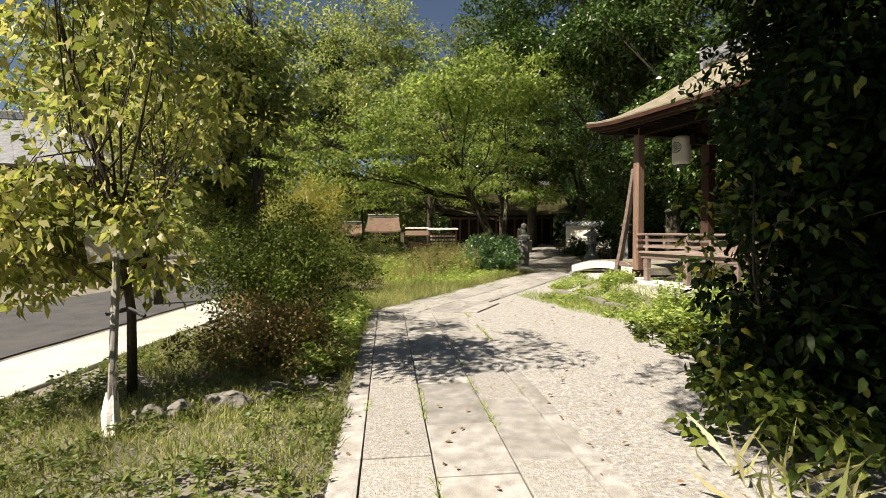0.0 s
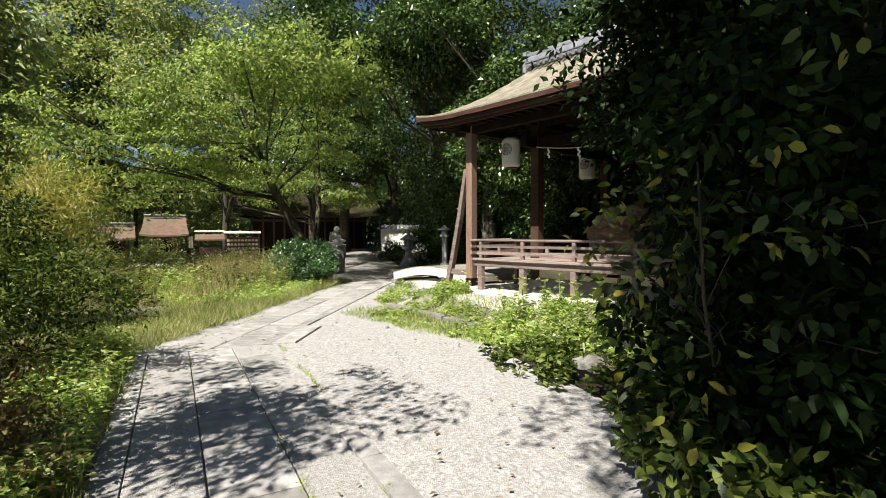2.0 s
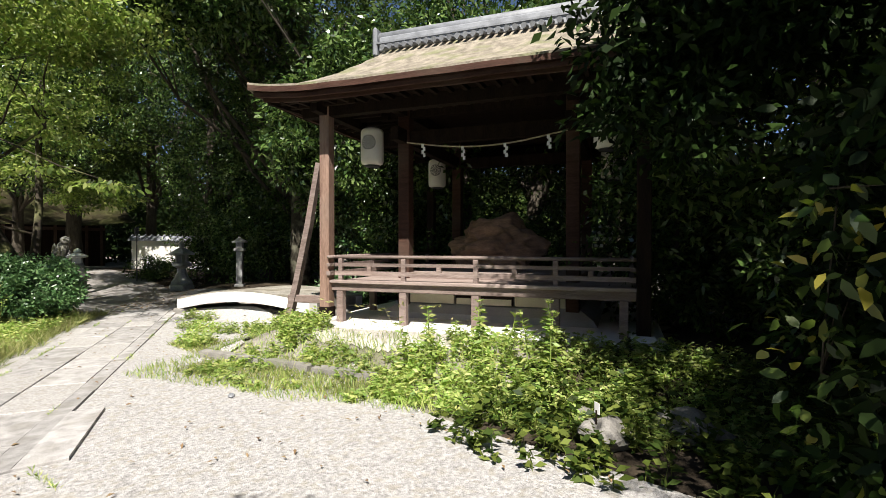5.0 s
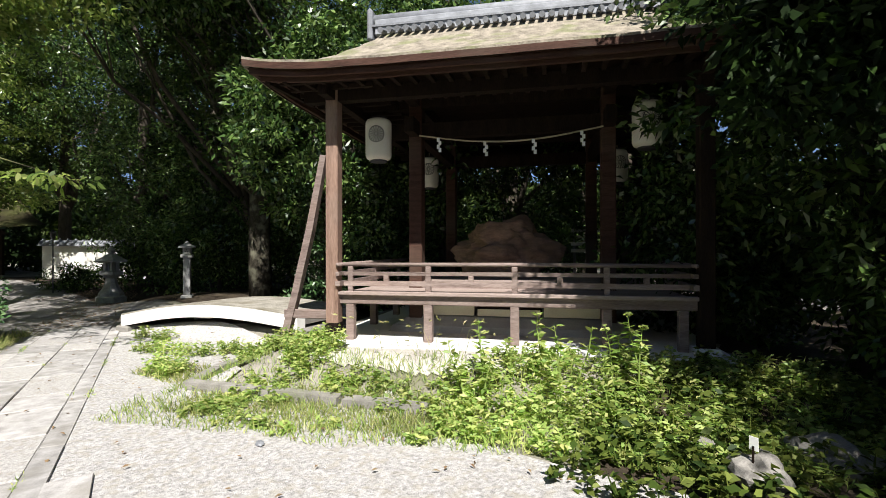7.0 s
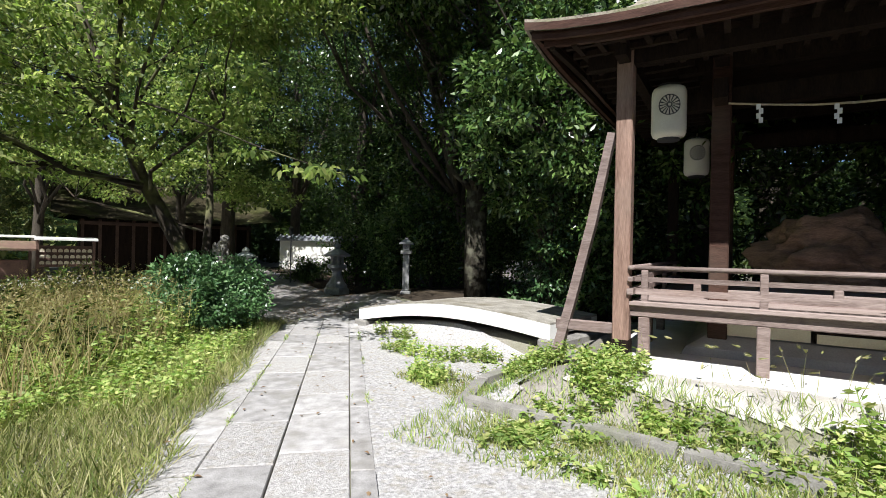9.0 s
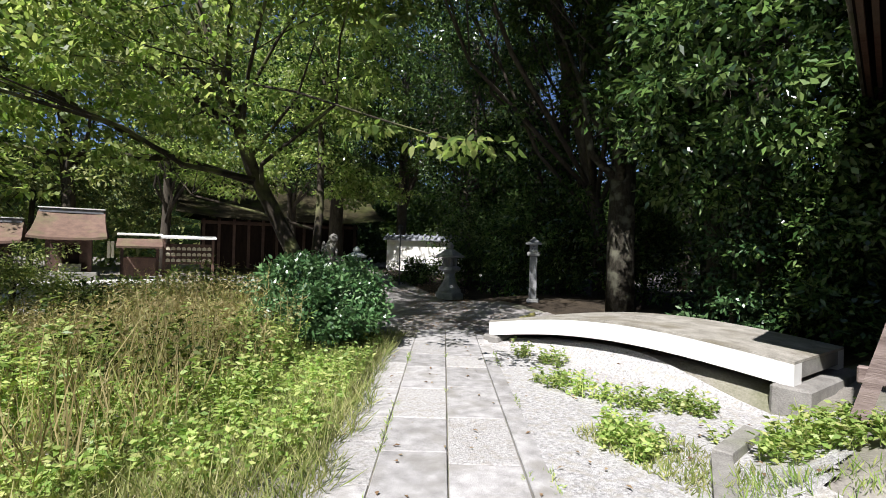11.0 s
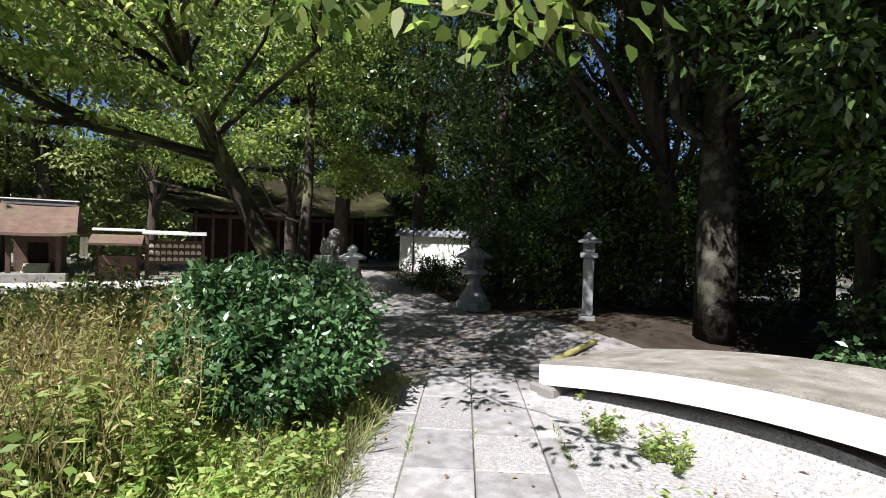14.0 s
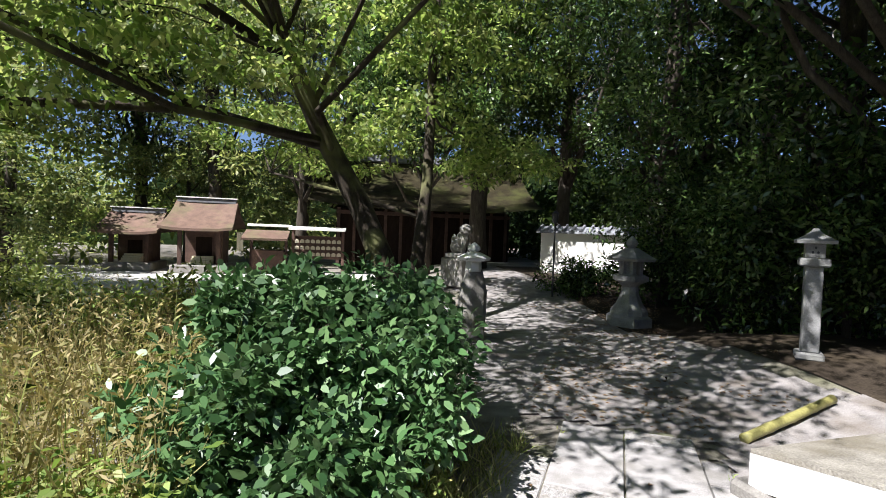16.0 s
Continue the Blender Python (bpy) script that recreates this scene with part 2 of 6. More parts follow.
L_GRASS = leaf_material("dry_grass_blades", [(0.2, 0.23, 0.08), (0.33, 0.34, 0.14), (0.46, 0.43, 0.22), (0.54, 0.5, 0.31)], 0.6, 0.4, 0.2)
L_LAWN = leaf_material("lawn_blades", [(0.1, 0.14, 0.035), (0.19, 0.23, 0.065), (0.29, 0.3, 0.11), (0.4, 0.37, 0.19)], 0.6, 0.35, 0.2)
L_BROWN = leaf_material("dry_brown_weeds", [(0.17, 0.17, 0.055), (0.26, 0.21, 0.08), (0.33, 0.27, 0.13), (0.26, 0.28, 0.08)], 0.7, 0.3)
L_LITTER = leaf_material("fallen_leaves", [(0.14, 0.08, 0.04), (0.22, 0.14, 0.07), (0.26, 0.2, 0.11)], 0.8, 0.1)

# ---- helpers of this scene ----
rng = np.random.default_rng(7)


def put(name, mesh, mat, parent=None, label=""):
    ob = new(name, mesh)
    if mat:
        mesh.materials.append(mat)
    if parent:
        ob.parent = parent
    if label:
        ob["label"] = label
    return ob


def part(name, bm, mat, parent=None, label="", smooth=False):
    """Link a bmesh as one mesh object, under a thing or a part."""
    mesh = bpy.data.meshes.new(name)
    bmesh.ops.recalc_face_normals(bm, faces=bm.faces[:])
    bm.to_mesh(mesh)
    bm.free()
    if smooth:
        mesh.shade_smooth()
    return put(name, mesh, mat, parent, label)


def thing(name, m, label, category, group="", kind=""):
    ob = new(name)
    ob.empty_display_size = 0.1
    ob.matrix_world = m
    return tagged(ob, label, category, group, kind)


def box(bm, x0, x1, y0, y1, z0, z1, m=None, bevel=0.0):
    made = bmesh.ops.create_cube(bm, size=1, matrix=Matrix.Translation(((x0 + x1) / 2, (y0 + y1) / 2, (z0 + z1) / 2)) @ Matrix.Diagonal((x1 - x0, y1 - y0, z1 - z0, 1)))["verts"]
    if bevel:
        edges = {e for v in made for e in v.link_edges}
        made = bmesh.ops.bevel(bm, geom=list(edges), offset=bevel, segments=1, affect="EDGES")["verts"]
    if m:
        bmesh.ops.transform(bm, matrix=m, verts=made)
    return bm


def boxed(*a, **k):
    return box(bmesh.new(), *a, **k)


def tube(bm, pts, radii, seg=8, rough=0.0):
    """A tapered tube along points, closed at both ends."""
    pts = [Vector(p) for p in pts]
    rings, side = [], None
    for i, p in enumerate(pts):
        d = (pts[min(i + 1, len(pts) - 1)] - pts[max(i - 1, 0)]).normalized()
        side = (side - d * side.dot(d)) if side else d.orthogonal()
        side = side.normalized()
        up = d.cross(side)
        rings.append([bm.verts.new(p + (side * math.cos(a) + up * math.sin(a)) * radii[i] * (1 + rough * (random.random() - 0.5))) for a in (2 * math.pi * k / seg for k in range(seg))])
    for a, b in zip(rings, rings[1:]):
        for k in range(seg):
            bm.faces.new((a[k], a[(k + 1) % seg], b[(k + 1) % seg], b[k]))
    bm.faces.new(rings[0][::-1])
    bm.faces.new(rings[-1])
    return bm


def lathe(bm, profile, seg=16, m=None, square=False):
    """A turned body from (radius, height) pairs."""
    rings = []
    for r, z in profile:
        ring = []
        for k in range(seg):
            a = 2 * math.pi * (k + (0.5 if square else 0)) / seg
            v = Vector((r * math.cos(a), r * math.sin(a), z))
            ring.append(bm.verts.new(m @ v if m else v))
        rings.append(ring)
    for a, b in zip(rings, rings[1:]):
        for k in range(seg):
            bm.faces.new((a[k], a[(k + 1) % seg], b[(k + 1) % seg], b[k]))
    bm.faces.new(rings[0][::-1])
    bm.faces.new(rings[-1])
    return bm


def prism(quad, z0, z1, jitter=0.0):
    """A slab over a ground polygon."""
    bm = bmesh.new()
    c = Vector((sum(p[0] for p in quad) / len(quad), sum(p[1] for p in quad) / len(quad), 0))
    low = [bm.verts.new((p[0], p[1], z0)) for p in quad]
    mid = [bm.verts.new((p[0], p[1], z1 - 0.008)) for p in quad]
    top = []
    for p in quad:
        d = (c - Vector((p[0], p[1], 0))).normalized() * 0.012
        top.append(bm.verts.new((p[0] + d.x, p[1] + d.y, z1 + jitter * (random.random() - 0.5))))
    n = len(quad)
    for a, b in ((low, mid), (mid, top)):
        for k in range(n):
            bm.faces.new((a[k], a[(k + 1) % n], b[(k + 1) % n], b[k]))
    bm.faces.new(top)
    return bm


def rock(rx, ry, rz, seed=0, sub=2, amount=0.35):
    bm = bmesh.new()
    bmesh.ops.create_icosphere(bm, subdivisions=sub, radius=1)
    for v in bm.verts:
        k = 1 + amount * noise.noise(v.co * 1.3 + Vector((seed * 3.1, seed * 1.7, 0))) + 0.12 * noise.noise(v.co * 4 + Vector((seed, 0, 5)))
        v.co = Vector((v.co.x * rx * k, v.co.y * ry * k, max(v.co.z * rz * k, -rz * 0.6)))
    return bm


def quads_mesh(name, V, per=4):
    """A mesh of many loose polygons from an array (n, per, 3)."""
    n = len(V)
    mesh = bpy.data.meshes.new(name)
    mesh.vertices.add(n * per)
    mesh.vertices.foreach_set("co", np.ascontiguousarray(V, dtype=np.float32).ravel())
    mesh.loops.add(n * per)
    mesh.loops.foreach_set("vertex_index", np.arange(n * per, dtype=np.int32))
    mesh.polygons.add(n)
    mesh.polygons.foreach_set("loop_start", np.arange(0, n * per, per, dtype=np.int32))
    mesh.update(calc_edges=True)
    return mesh


def unit(v):
    return v / np.maximum(np.linalg.norm(v, axis=1, keepdims=True), 1e-6)


def blades(name, C, axis, length, width, mat, parent=None, label="", curl=0.12, flat=0.5, oval=False):
    """Leaves or blades at C along axis: folded pointed quads, or oval six-sided leaves."""
    n = len(C)
    axis = unit(axis)
    ref = unit(rng.normal(size=(n, 3)) * (1 - flat) + np.array([0, 0, 1.0]) * flat)
    side = unit(np.cross(axis, ref) + 1e-4)
    nor = np.cross(side, axis)
    L = (length * rng.uniform(0.65, 1.3, n))[:, None]
    W = (width * rng.uniform(0.7, 1.25, n))[:, None]
    if oval:
        rim = [(0, 0, 0), (0.28, 0.43, 0.8), (0.66, 0.4, 0.6), (1, 0, -0.9), (0.66, -0.4, 0.6), (0.28, -0.43, 0.8)]
        V = np.stack([C + axis * L * a + side * W * s + nor * L * curl * h for a, s, h in rim], 1)
        return put(name, quads_mesh(name, V, 6), mat, parent, label)
    V = np.stack([C, C + axis * L * 0.48 + side * W / 2 + nor * L * curl, C + axis * L - nor * L * curl * 0.8, C + axis * L * 0.48 - side * W / 2 + nor * L * curl], 1)
    return put(name, quads_mesh(name, V), mat, parent, label)


def clumped(centres, per, radius, flat=1.0):
    """Points scattered round clump centres, and the way out of the clump."""
    k = len(centres)
    off = rng.normal(size=(k, per, 3))
    off /= np.linalg.norm(off, axis=2, keepdims=True)
    off *= rng.uniform(0.15, 1, (k, per, 1)) ** 0.6
    off[:, :, 2] *= flat
    rad = radius * rng.uniform(0.55, 1.35, (k, 1, 1))
    C = centres[:, None, :] + off * rad
    return C.reshape(-1, 3), off.reshape(-1, 3)


def in_ellipsoid(n, centre, radii, shell=0.55, low=-1.0):
    """Clump centres inside an ellipsoid, more of them near its skin, with gaps."""
    out = []
    while len(out) < n:
        d = rng.normal(size=3)
        d /= np.linalg.norm(d)
        if d[2] < low:
            continue
        r = rng.uniform(shell, 1.0) * (1 + 0.22 * noise.noise(Vector(d * 2.1 + np.array(centre))))
        if noise.noise(Vector(d * 3.3 + np.array(centre) * 0.7)) < -0.28:
            continue
        out.append(np.array(centre) + d * r * np.array(radii))
    return np.array(out)


def tree(name, label, trunk, radii, crowns, leaf, bark, size=0.1, width=0.5, per=90, clump=0.5, flat=0.5, droop=0.35, limbs=14, category="tree", shell=0.5, group="", low=-1.0, seg=9, arms=(), oval=False):
    """A tree or bush: trunk polyline with limbs to its clumps, and a crown of many leaves. crowns: (centre, radii, clumps)."""
    base = Vector(trunk[0])
    t = thing(name, Matrix.Translation(base), label, category, group)
    rel = [Vector(p) - base for p in trunk]
    cen = np.concatenate([in_ellipsoid(n, np.array(c) - np.array(base), r, shell, low) for c, r, n in crowns])
    bm = bmesh.new()
    tube(bm, rel, radii, seg, 0.15)
    pick = cen[rng.permutation(len(cen))[:limbs]]
    for c in pick:
        c = Vector(c)
        k = rng.integers(max(1, len(rel) // 2), len(rel))
        a = rel[k].lerp(rel[k - 1], rng.uniform(0, 0.8))
        r0 = radii[k] * 0.4
        mid = a.lerp(c, 0.5) + Vector(rng.normal(size=3)) * 0.12 * (c - a).length + Vector((0, 0, 0.1 * (c - a).length))
        q = a.lerp(mid, 0.5) + Vector(rng.normal(size=3)) * 0.05 * (c - a).length
        tube(bm, [a, q, mid, mid.lerp(c, 0.55) + Vector(rng.normal(size=3)) * 0.06, c], [r0, r0 * 0.8, r0 * 0.55, r0 * 0.35, 0.006], 6, 0.1)
        for _ in range(2):
            e = Vector(pick[rng.integers(len(pick))]).lerp(c, 0.72)
            tube(bm, [mid, mid.lerp(e, 0.5) + Vector(rng.normal(size=3)) * 0.08, e], [r0 * 0.35, r0 * 0.22, 0.005], 5)
    for pts, r0 in arms:
        k = len(pts)
        tube(bm, [Vector(p) - base for p in pts], [r0 * (1 - 0.85 * i / (k - 1)) for i in range(k)], 7, 0.12)
    part("trunk", bm, bark, t, smooth=True)
    C, off = clumped(cen, per, clump, flat)
    axis = off + rng.normal(size=off.shape) * 0.5
    axis[:, 2] -= droop
    blades("crown", C, axis, size, size * width, leaf, t, oval=oval)
    return t


def smooth(a):
    a = min(max(a, 0.0), 1.0)
    return a * a * (3 - 2 * a)


# ---- plan ----
PX, PY = 4.07, 11.17                      # front corner post of the pavilion
A = Vector((0.36, -0.933, 0))             # along its front
N = Vector((0.933, 0.36, 0))              # into it
PAV = Matrix.Translation((PX, PY, 0)) @ Matrix.Rotation(math.atan2(A.y, A.x), 4, "Z")


def local(x, y):
    d = Vector((x - PX, y - PY, 0))
    return d.dot(A), d.dot(N)


def ground_z(x, y):
    """Flat by the path; a mound under the pavilion, a rise towards the wood and the far wall."""
    s, r = local(x, y)
    out = max(-0.35 - s, s - 5.2, -0.45 - r, r - 5.5, 0)
    z = 0.4 * smooth(1 - out / 1.1)
    back = 0.36 * smooth((x - 4.6) / 2.6) * smooth((y - 15.5) / 4) * smooth((23 - y) / 2.6)
    bu = (x - 4.05) * 0.17 - (y - 17.1) * 0.985
    bw = (x - 4.05) * 0.985 + (y - 17.1) * 0.17
    bank = (0.02 + 0.045 * bu + 0.16 * math.sin(math.pi * min(max(bu / 4.4, 0), 1))) * smooth((bw + 0.12) / 0.35) * smooth((1.9 - bw) / 0.4) * smooth((bu + 0.1) / 0.5) * smooth((5.0 - bu) / 0.6)
    far = 0.55 * smooth((y - 22) / 7) * smooth((x - 1.5) / 4)
    return max(z, back, far, bank) + 0.015 * noise.noise(Vector((x * 0.9, y * 0.9, 0))) * smooth((abs(x - 1) - 0.5) / 2)


def axis_steps(lo, hi, fine_lo, fine_hi, fine, coarse):
    v, x = [], lo
    while x < hi:
        v.append(x)
        x += fine if fine_lo <= x < fine_hi else coarse
    return v + [hi]


def ground():
    xs, ys = axis_steps(-250, 250, -10, 14, 0.15, 8), axis_steps(-250, 300, -6, 34, 0.15, 8)
    V = [(x, y, ground_z(x, y) - 0.016) for y in ys for x in xs]
    w = len(xs)
    F = [(j * w + i, j * w + i + 1, (j + 1) * w + i + 1, (j + 1) * w + i) for j in range(len(ys) - 1) for i in range(w - 1)]
    me = bpy.data.meshes.new("ground")
    me.from_pydata(V, [], F)
    me.shade_smooth()
    tagged(put("ground", me, M_SOIL), "brown earth with leaf litter between path and trees", "ground", kind="structure")


def sheet(name, inside, x0, x1, y0, y1, step, lift, mat, label, category):
    """A thin bed that follows the ground where inside(x, y) holds."""
    me = bpy.data.meshes.new(name)
    nx, ny = int((x1 - x0) / step), int((y1 - y0) / step)
    idx, V, F = {}, [], []

    def vert(i, j):
        if (i, j) not in idx:
            x, y = x0 + i * step, y0 + j * step
            idx[(i, j)] = len(V)
            V.append((x, y, ground_z(x, y) + lift))
        return idx[(i, j)]
    for i in range(nx):
        for j in range(ny):
            if inside(x0 + (i + 0.5) * step, y0 + (j + 0.5) * step):
                F.append((vert(i, j), vert(i + 1, j), vert(i + 1, j + 1), vert(i, j + 1)))
    me.from_pydata(V, [], F)
    me.shade_smooth()
    return tagged(put(name, me, mat), label, category, kind="structure")


# path frames: first stretch, then the turned stretch
D1, O1 = Vector((-0.13, 0.9915, 0)), Vector((-0.41, 0.0, 0))
R1 = Vector((0.9915, 0.13, 0))
D2, R2 = Vector((0.45, 0.893, 0)), Vector((0.893, -0.45, 0))


def path_w(x, y):
    return x * R2.x + y * R2.y


def on_path(x, y, margin=0.0):
    p = Vector((x, y, 0))
    if y < 9.3:
        w = (p - O1).dot(R1)
        return -margin < w < (1.76 if y < 5.5 else 1.6) + margin
    return -5.75 - margin < path_w(x, y) < -4.08 + margin and p.dot(D2) < 18.1


def gravel_inside(x, y):
    edge = 0.15 * noise.noise(Vector((x * 1.4, y * 1.4, 3)))
    if on_path(x, y, -0.13):
        return False
    s, r = local(x, y)
    if y < 9.3:
        w = (Vector((x, y, 0)) - O1).dot(R1)
        return w > 1.45 and x < 2.9 + edge and y > -4 and r < -1.3 + edge
    return path_w(x, y) > -4.3 and y < 17.3 and x < 4.7 and (s < -0.75 + edge or r < -1.25 + edge)


ground()
sheet("gravel_bed", gravel_inside, -0.5, 5.0, -4, 17.4, 0.1, 0.018, M_GRAVEL, "pale grey gravel bed beside the stone path", "gravel")
sheet("path_bed", lambda x, y: on_path(x, y, -0.07) and y > -4, -2.2, 5.0, -4, 18.4, 0.1, 0.006, M_JOINT, "earth joints under the paving slabs", "path bed")
sheet("road", lambda x, y: -9 < x < -5.35, -9.1, -5.2, -6, 24, 0.5, 0.004, M_ASPHALT, "dark asphalt lane beside the garden", "road")
def court_path_inside(x, y):
    e = 0.35 * noise.noise(Vector((x * 0.8, y * 0.8, 12)))
    return y > 17.0 and 2.4 + 0.14 * (y - 17) + e < x < 6.3 + e - 0.03 * (y - 17) and not on_path(x, y, 0.0)


def shaded_humus_inside(x, y):
    e = 0.4 * noise.noise(Vector((x * 0.9, y * 0.9, 21)))
    s, r = local(x, y)
    if y > 16.6:
        return x > 6.35 + e - 0.03 * (y - 17)
    return r > 3.6 or (s > 4.9 and r > -1.6 + e) or (y < 7.4 and x > 2.75 + e and r < -0.5)


sheet("sandy_margin", lambda x, y: -0.8 + 0.25 * noise.noise(Vector((x * 2, y * 2, 5))) < local(x, y)[1] < -0.2 and -0.4 < local(x, y)[0] < 2.7 + 0.3 * noise.noise(Vector((x * 2, y * 2, 6))), 2.5, 6.0, 7.5, 12.5, 0.06, 0.004, M_SAND, "pale sandy ground along the pavilion base", "ground")
sheet("court_path", court_path_inside, 2.0, 7.0, 17.0, 30.0, 0.1, 0.006, M_DUST, "pale trodden earth leading on to the white wall", "path")
# Sheet covers the shaded ground; part of its darkness is that shade.
sheet("woodland_floor", shaded_humus_inside, 2.4, 16.0, -8.0, 32.0, 0.2, 0.004, M_SHADED_HUMUS, "leaf mould darkened for the shade under the trees", "ground")
sheet("court", lambda x, y: x < 1.6 and y > 21.2 + 0.5 * noise.noise(Vector((x, 0, 0))), -12, 1.6, 20, 34, 0.4, 0.004, M_PAVE, "pale sandy court before the small shrines", "court")


# ---- pavilion ----
def pavilion():
    t = thing("pavilion", PAV, "open wooden shrine pavilion with mossy bark roof on a stone base", "pavilion")
    W, DEP, DZ = 4.5, 4.4, 1.06
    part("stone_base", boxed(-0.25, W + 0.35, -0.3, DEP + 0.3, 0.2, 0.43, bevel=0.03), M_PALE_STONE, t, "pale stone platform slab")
    bm = bmesh.new()
    lathe(bm, [(2.75, 0.42), (2.65, 0.52), (2.35, 0.64), (2.2, 0.66)], 4, Matrix.Translation((W / 2, 2.42, 0)) @ Matrix.Diagonal((0.9, 0.86, 1, 1)), square=True)
    part("plaster_mound", bm, M_GREYPLASTER, t, "grey plaster skirt under the floor")
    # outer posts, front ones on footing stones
    # Only the sunlit corner post is M_POST; the shaded three are coloured near black.
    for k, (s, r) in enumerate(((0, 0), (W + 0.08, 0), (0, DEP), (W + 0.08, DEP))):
        part("post", boxed(s - 0.085, s + 0.085, r - 0.085, r + 0.085, 0.48, 3.78, bevel=0.012), M_DARK_SHADED_WOOD if k else M_POST, t)
        part("footing", boxed(s - 0.15, s + 0.15, r - 0.15, r + 0.15, 0.4, 0.5, bevel=0.03), M_PALE_STONE, t)
    part("post_sleeve", boxed(-0.092, 0.092, -0.092, 0.092, 0.49, 0.66), M_DARK_SHADED_WOOD, t, "dark metal-dark foot of the corner post")
    bm = bmesh.new()
    tube(bm, [(-0.7, -0.02, 0.45), (-0.56, 0.0, 1.0), (-0.34, 0.0, 1.9), (-0.14, 0.0, 2.9)], [0.075, 0.07, 0.07, 0.06], 4)
    part("leaning_stay", bm, M_RAIL, t, "leaning timber stay against the corner post")
    part("stay_foot", boxed(-0.72, 0.0, -0.04, 0.04, 0.7, 0.82, bevel=0.01), M_RAIL, t)
    # core posts and beams
    # Inner posts take the same darkened tone for the shade inside.
    for s in (0.87, 3.63):
        for r in (1.05, 3.8):
            part("inner_post", boxed(s - 0.1, s + 0.1, r - 0.1, r + 0.1, 0.5, 3.9, bevel=0.012), M_FASCIA, t)
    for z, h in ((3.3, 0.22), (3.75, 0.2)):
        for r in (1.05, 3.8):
            part("beam", boxed(0.4, 4.1, r - 0.07, r + 0.07, z, z + h), M_DARK_SHADED_WOOD, t)
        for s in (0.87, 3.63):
            part("beam", boxed(s - 0.07, s + 0.07, 0.6, 4.25, z + 0.015, z + h + 0.01), M_DARK_SHADED_WOOD, t)
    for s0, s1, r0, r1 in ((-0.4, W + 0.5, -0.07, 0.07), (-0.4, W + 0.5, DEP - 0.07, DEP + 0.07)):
        part("eave_beam", boxed(s0, s1, r0, r1, 3.6, 3.78), M_DARK_SHADED_WOOD, t)
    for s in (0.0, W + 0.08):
        part("eave_beam", boxed(s - 0.06, s + 0.06, -0.35, DEP + 0.35, 3.615, 3.77), M_DARK_SHADED_WOOD, t)
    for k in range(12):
        part("ceiling_board", boxed(-0.3, W + 0.4, -0.2 + k * 0.4, 0.195 + k * 0.4, 3.96, 3.99), M_DARK_SHADED_WOOD, t)
    for s in (0.87, 3.63):
        part("post_cap", boxed(s - 0.06, s + 0.06, 0.9, 0.945, 3.38, 3.5, bevel=0.01), M_PLASTER, t, "white-painted beam end")
    # floor
    for k in range(5):
        r0 = 0.1 + k * 0.19
        part("floor_board", boxed(0.1, W - 0.06, r0, r0 + 0.183, DZ - 0.05, DZ), M_DECK, t)
    for k in range(14):
        r0 = 1.06 + k * 0.2
        part("core_board", boxed(0.78, 3.72, r0, r0 + 0.193, DZ + 0.03, DZ + 0.1), M_DECK, t)
    for s0, s1 in ((0.1, 0.77), (3.73, W - 0.06)):
        part("side_board", boxed(s0, s1, 1.06, DEP, DZ - 0.05, DZ), M_DECK, t)
    part("sill_beam", boxed(0.77, 3.73, 0.985, 1.05, DZ - 0.16, DZ + 0.1), M_RAIL, t)
    part("edge_beam", boxed(0.02, W, 0.0, 0.09, DZ - 0.15, DZ - 0.02, bevel=0.01), M_RAIL, t)
    part("edge_beam", boxed(0.0, 0.09, 0.1, DEP, DZ - 0.15, DZ - 0.02, bevel=0.01), M_RAIL, t)
    part("edge_beam", boxed(W - 0.07, W + 0.02, 0.1, DEP, DZ - 0.15, DZ - 0.02, bevel=0.01), M_RAIL, t)
    part("edge_lip", boxed(-0.02, W + 0.02, -0.06, 0.02, DZ - 0.03, DZ + 0.02, bevel=0.008), M_DECK, t)
    # legs under the floor
    for s in (0.22, 1.29, 2.4, 3.5, 4.35):
        part("floor_leg", boxed(s - 0.055, s + 0.055, 0.0, 0.11, 0.42, DZ - 0.151, bevel=0.008), M_RAIL, t)
    for r in (1.4, 2.6, 3.8):
        part("floor_leg", boxed(0.0, 0.11, r - 0.055, r + 0.055, 0.42, DZ - 0.151, bevel=0.008), M_RAIL, t)
    # cream panels with dark vents between them, behind the legs
    for s0, s1, mat, nm in ((0.97, 1.75, M_CREAM, "plaster_panel"), (1.78, 2.72, M_DARK_SHADED_WOOD, "vent_panel"), (2.75, 3.52, M_CREAM, "plaster_panel")):
        part(nm, boxed(s0, s1, 1.0, 1.03, 0.66, DZ - 0.17), mat, t)
    part("plaster_panel", boxed(1.8, 2.7, 0.98, 0.995, 0.66, 0.76), M_CREAM, t)
    part("plaster_panel", boxed(0.86, 0.89, 1.16, 3.68, 0.66, DZ - 0.17), M_CREAM, t)
    part("plaster_panel", boxed(3.61, 3.64, 1.16, 3.68, 0.66, DZ - 0.17), M_CREAM, t)
    # railing: round top rail, two square rails, short posts
    def rail(name, a, b, rad, seg):
        bm = bmesh.new()
        tube(bm, [a, Vector(a).lerp(Vector(b), 0.5) + Vector((0, 0, 0.006)), b], [rad] * 3, seg)
        part(name, bm, M_RAIL, t, smooth=seg > 6)
    for z, rad, seg in ((1.43, 0.026, 10), (1.31, 0.034, 4), (1.18, 0.045, 4)):
        rail("rail", (0.08, 0.05, z), (W + 0.05, 0.05, z), rad, seg)
        rail("rail", (0.1, -0.12, z + 0.004), (0.1, DEP, z + 0.004), rad, seg)
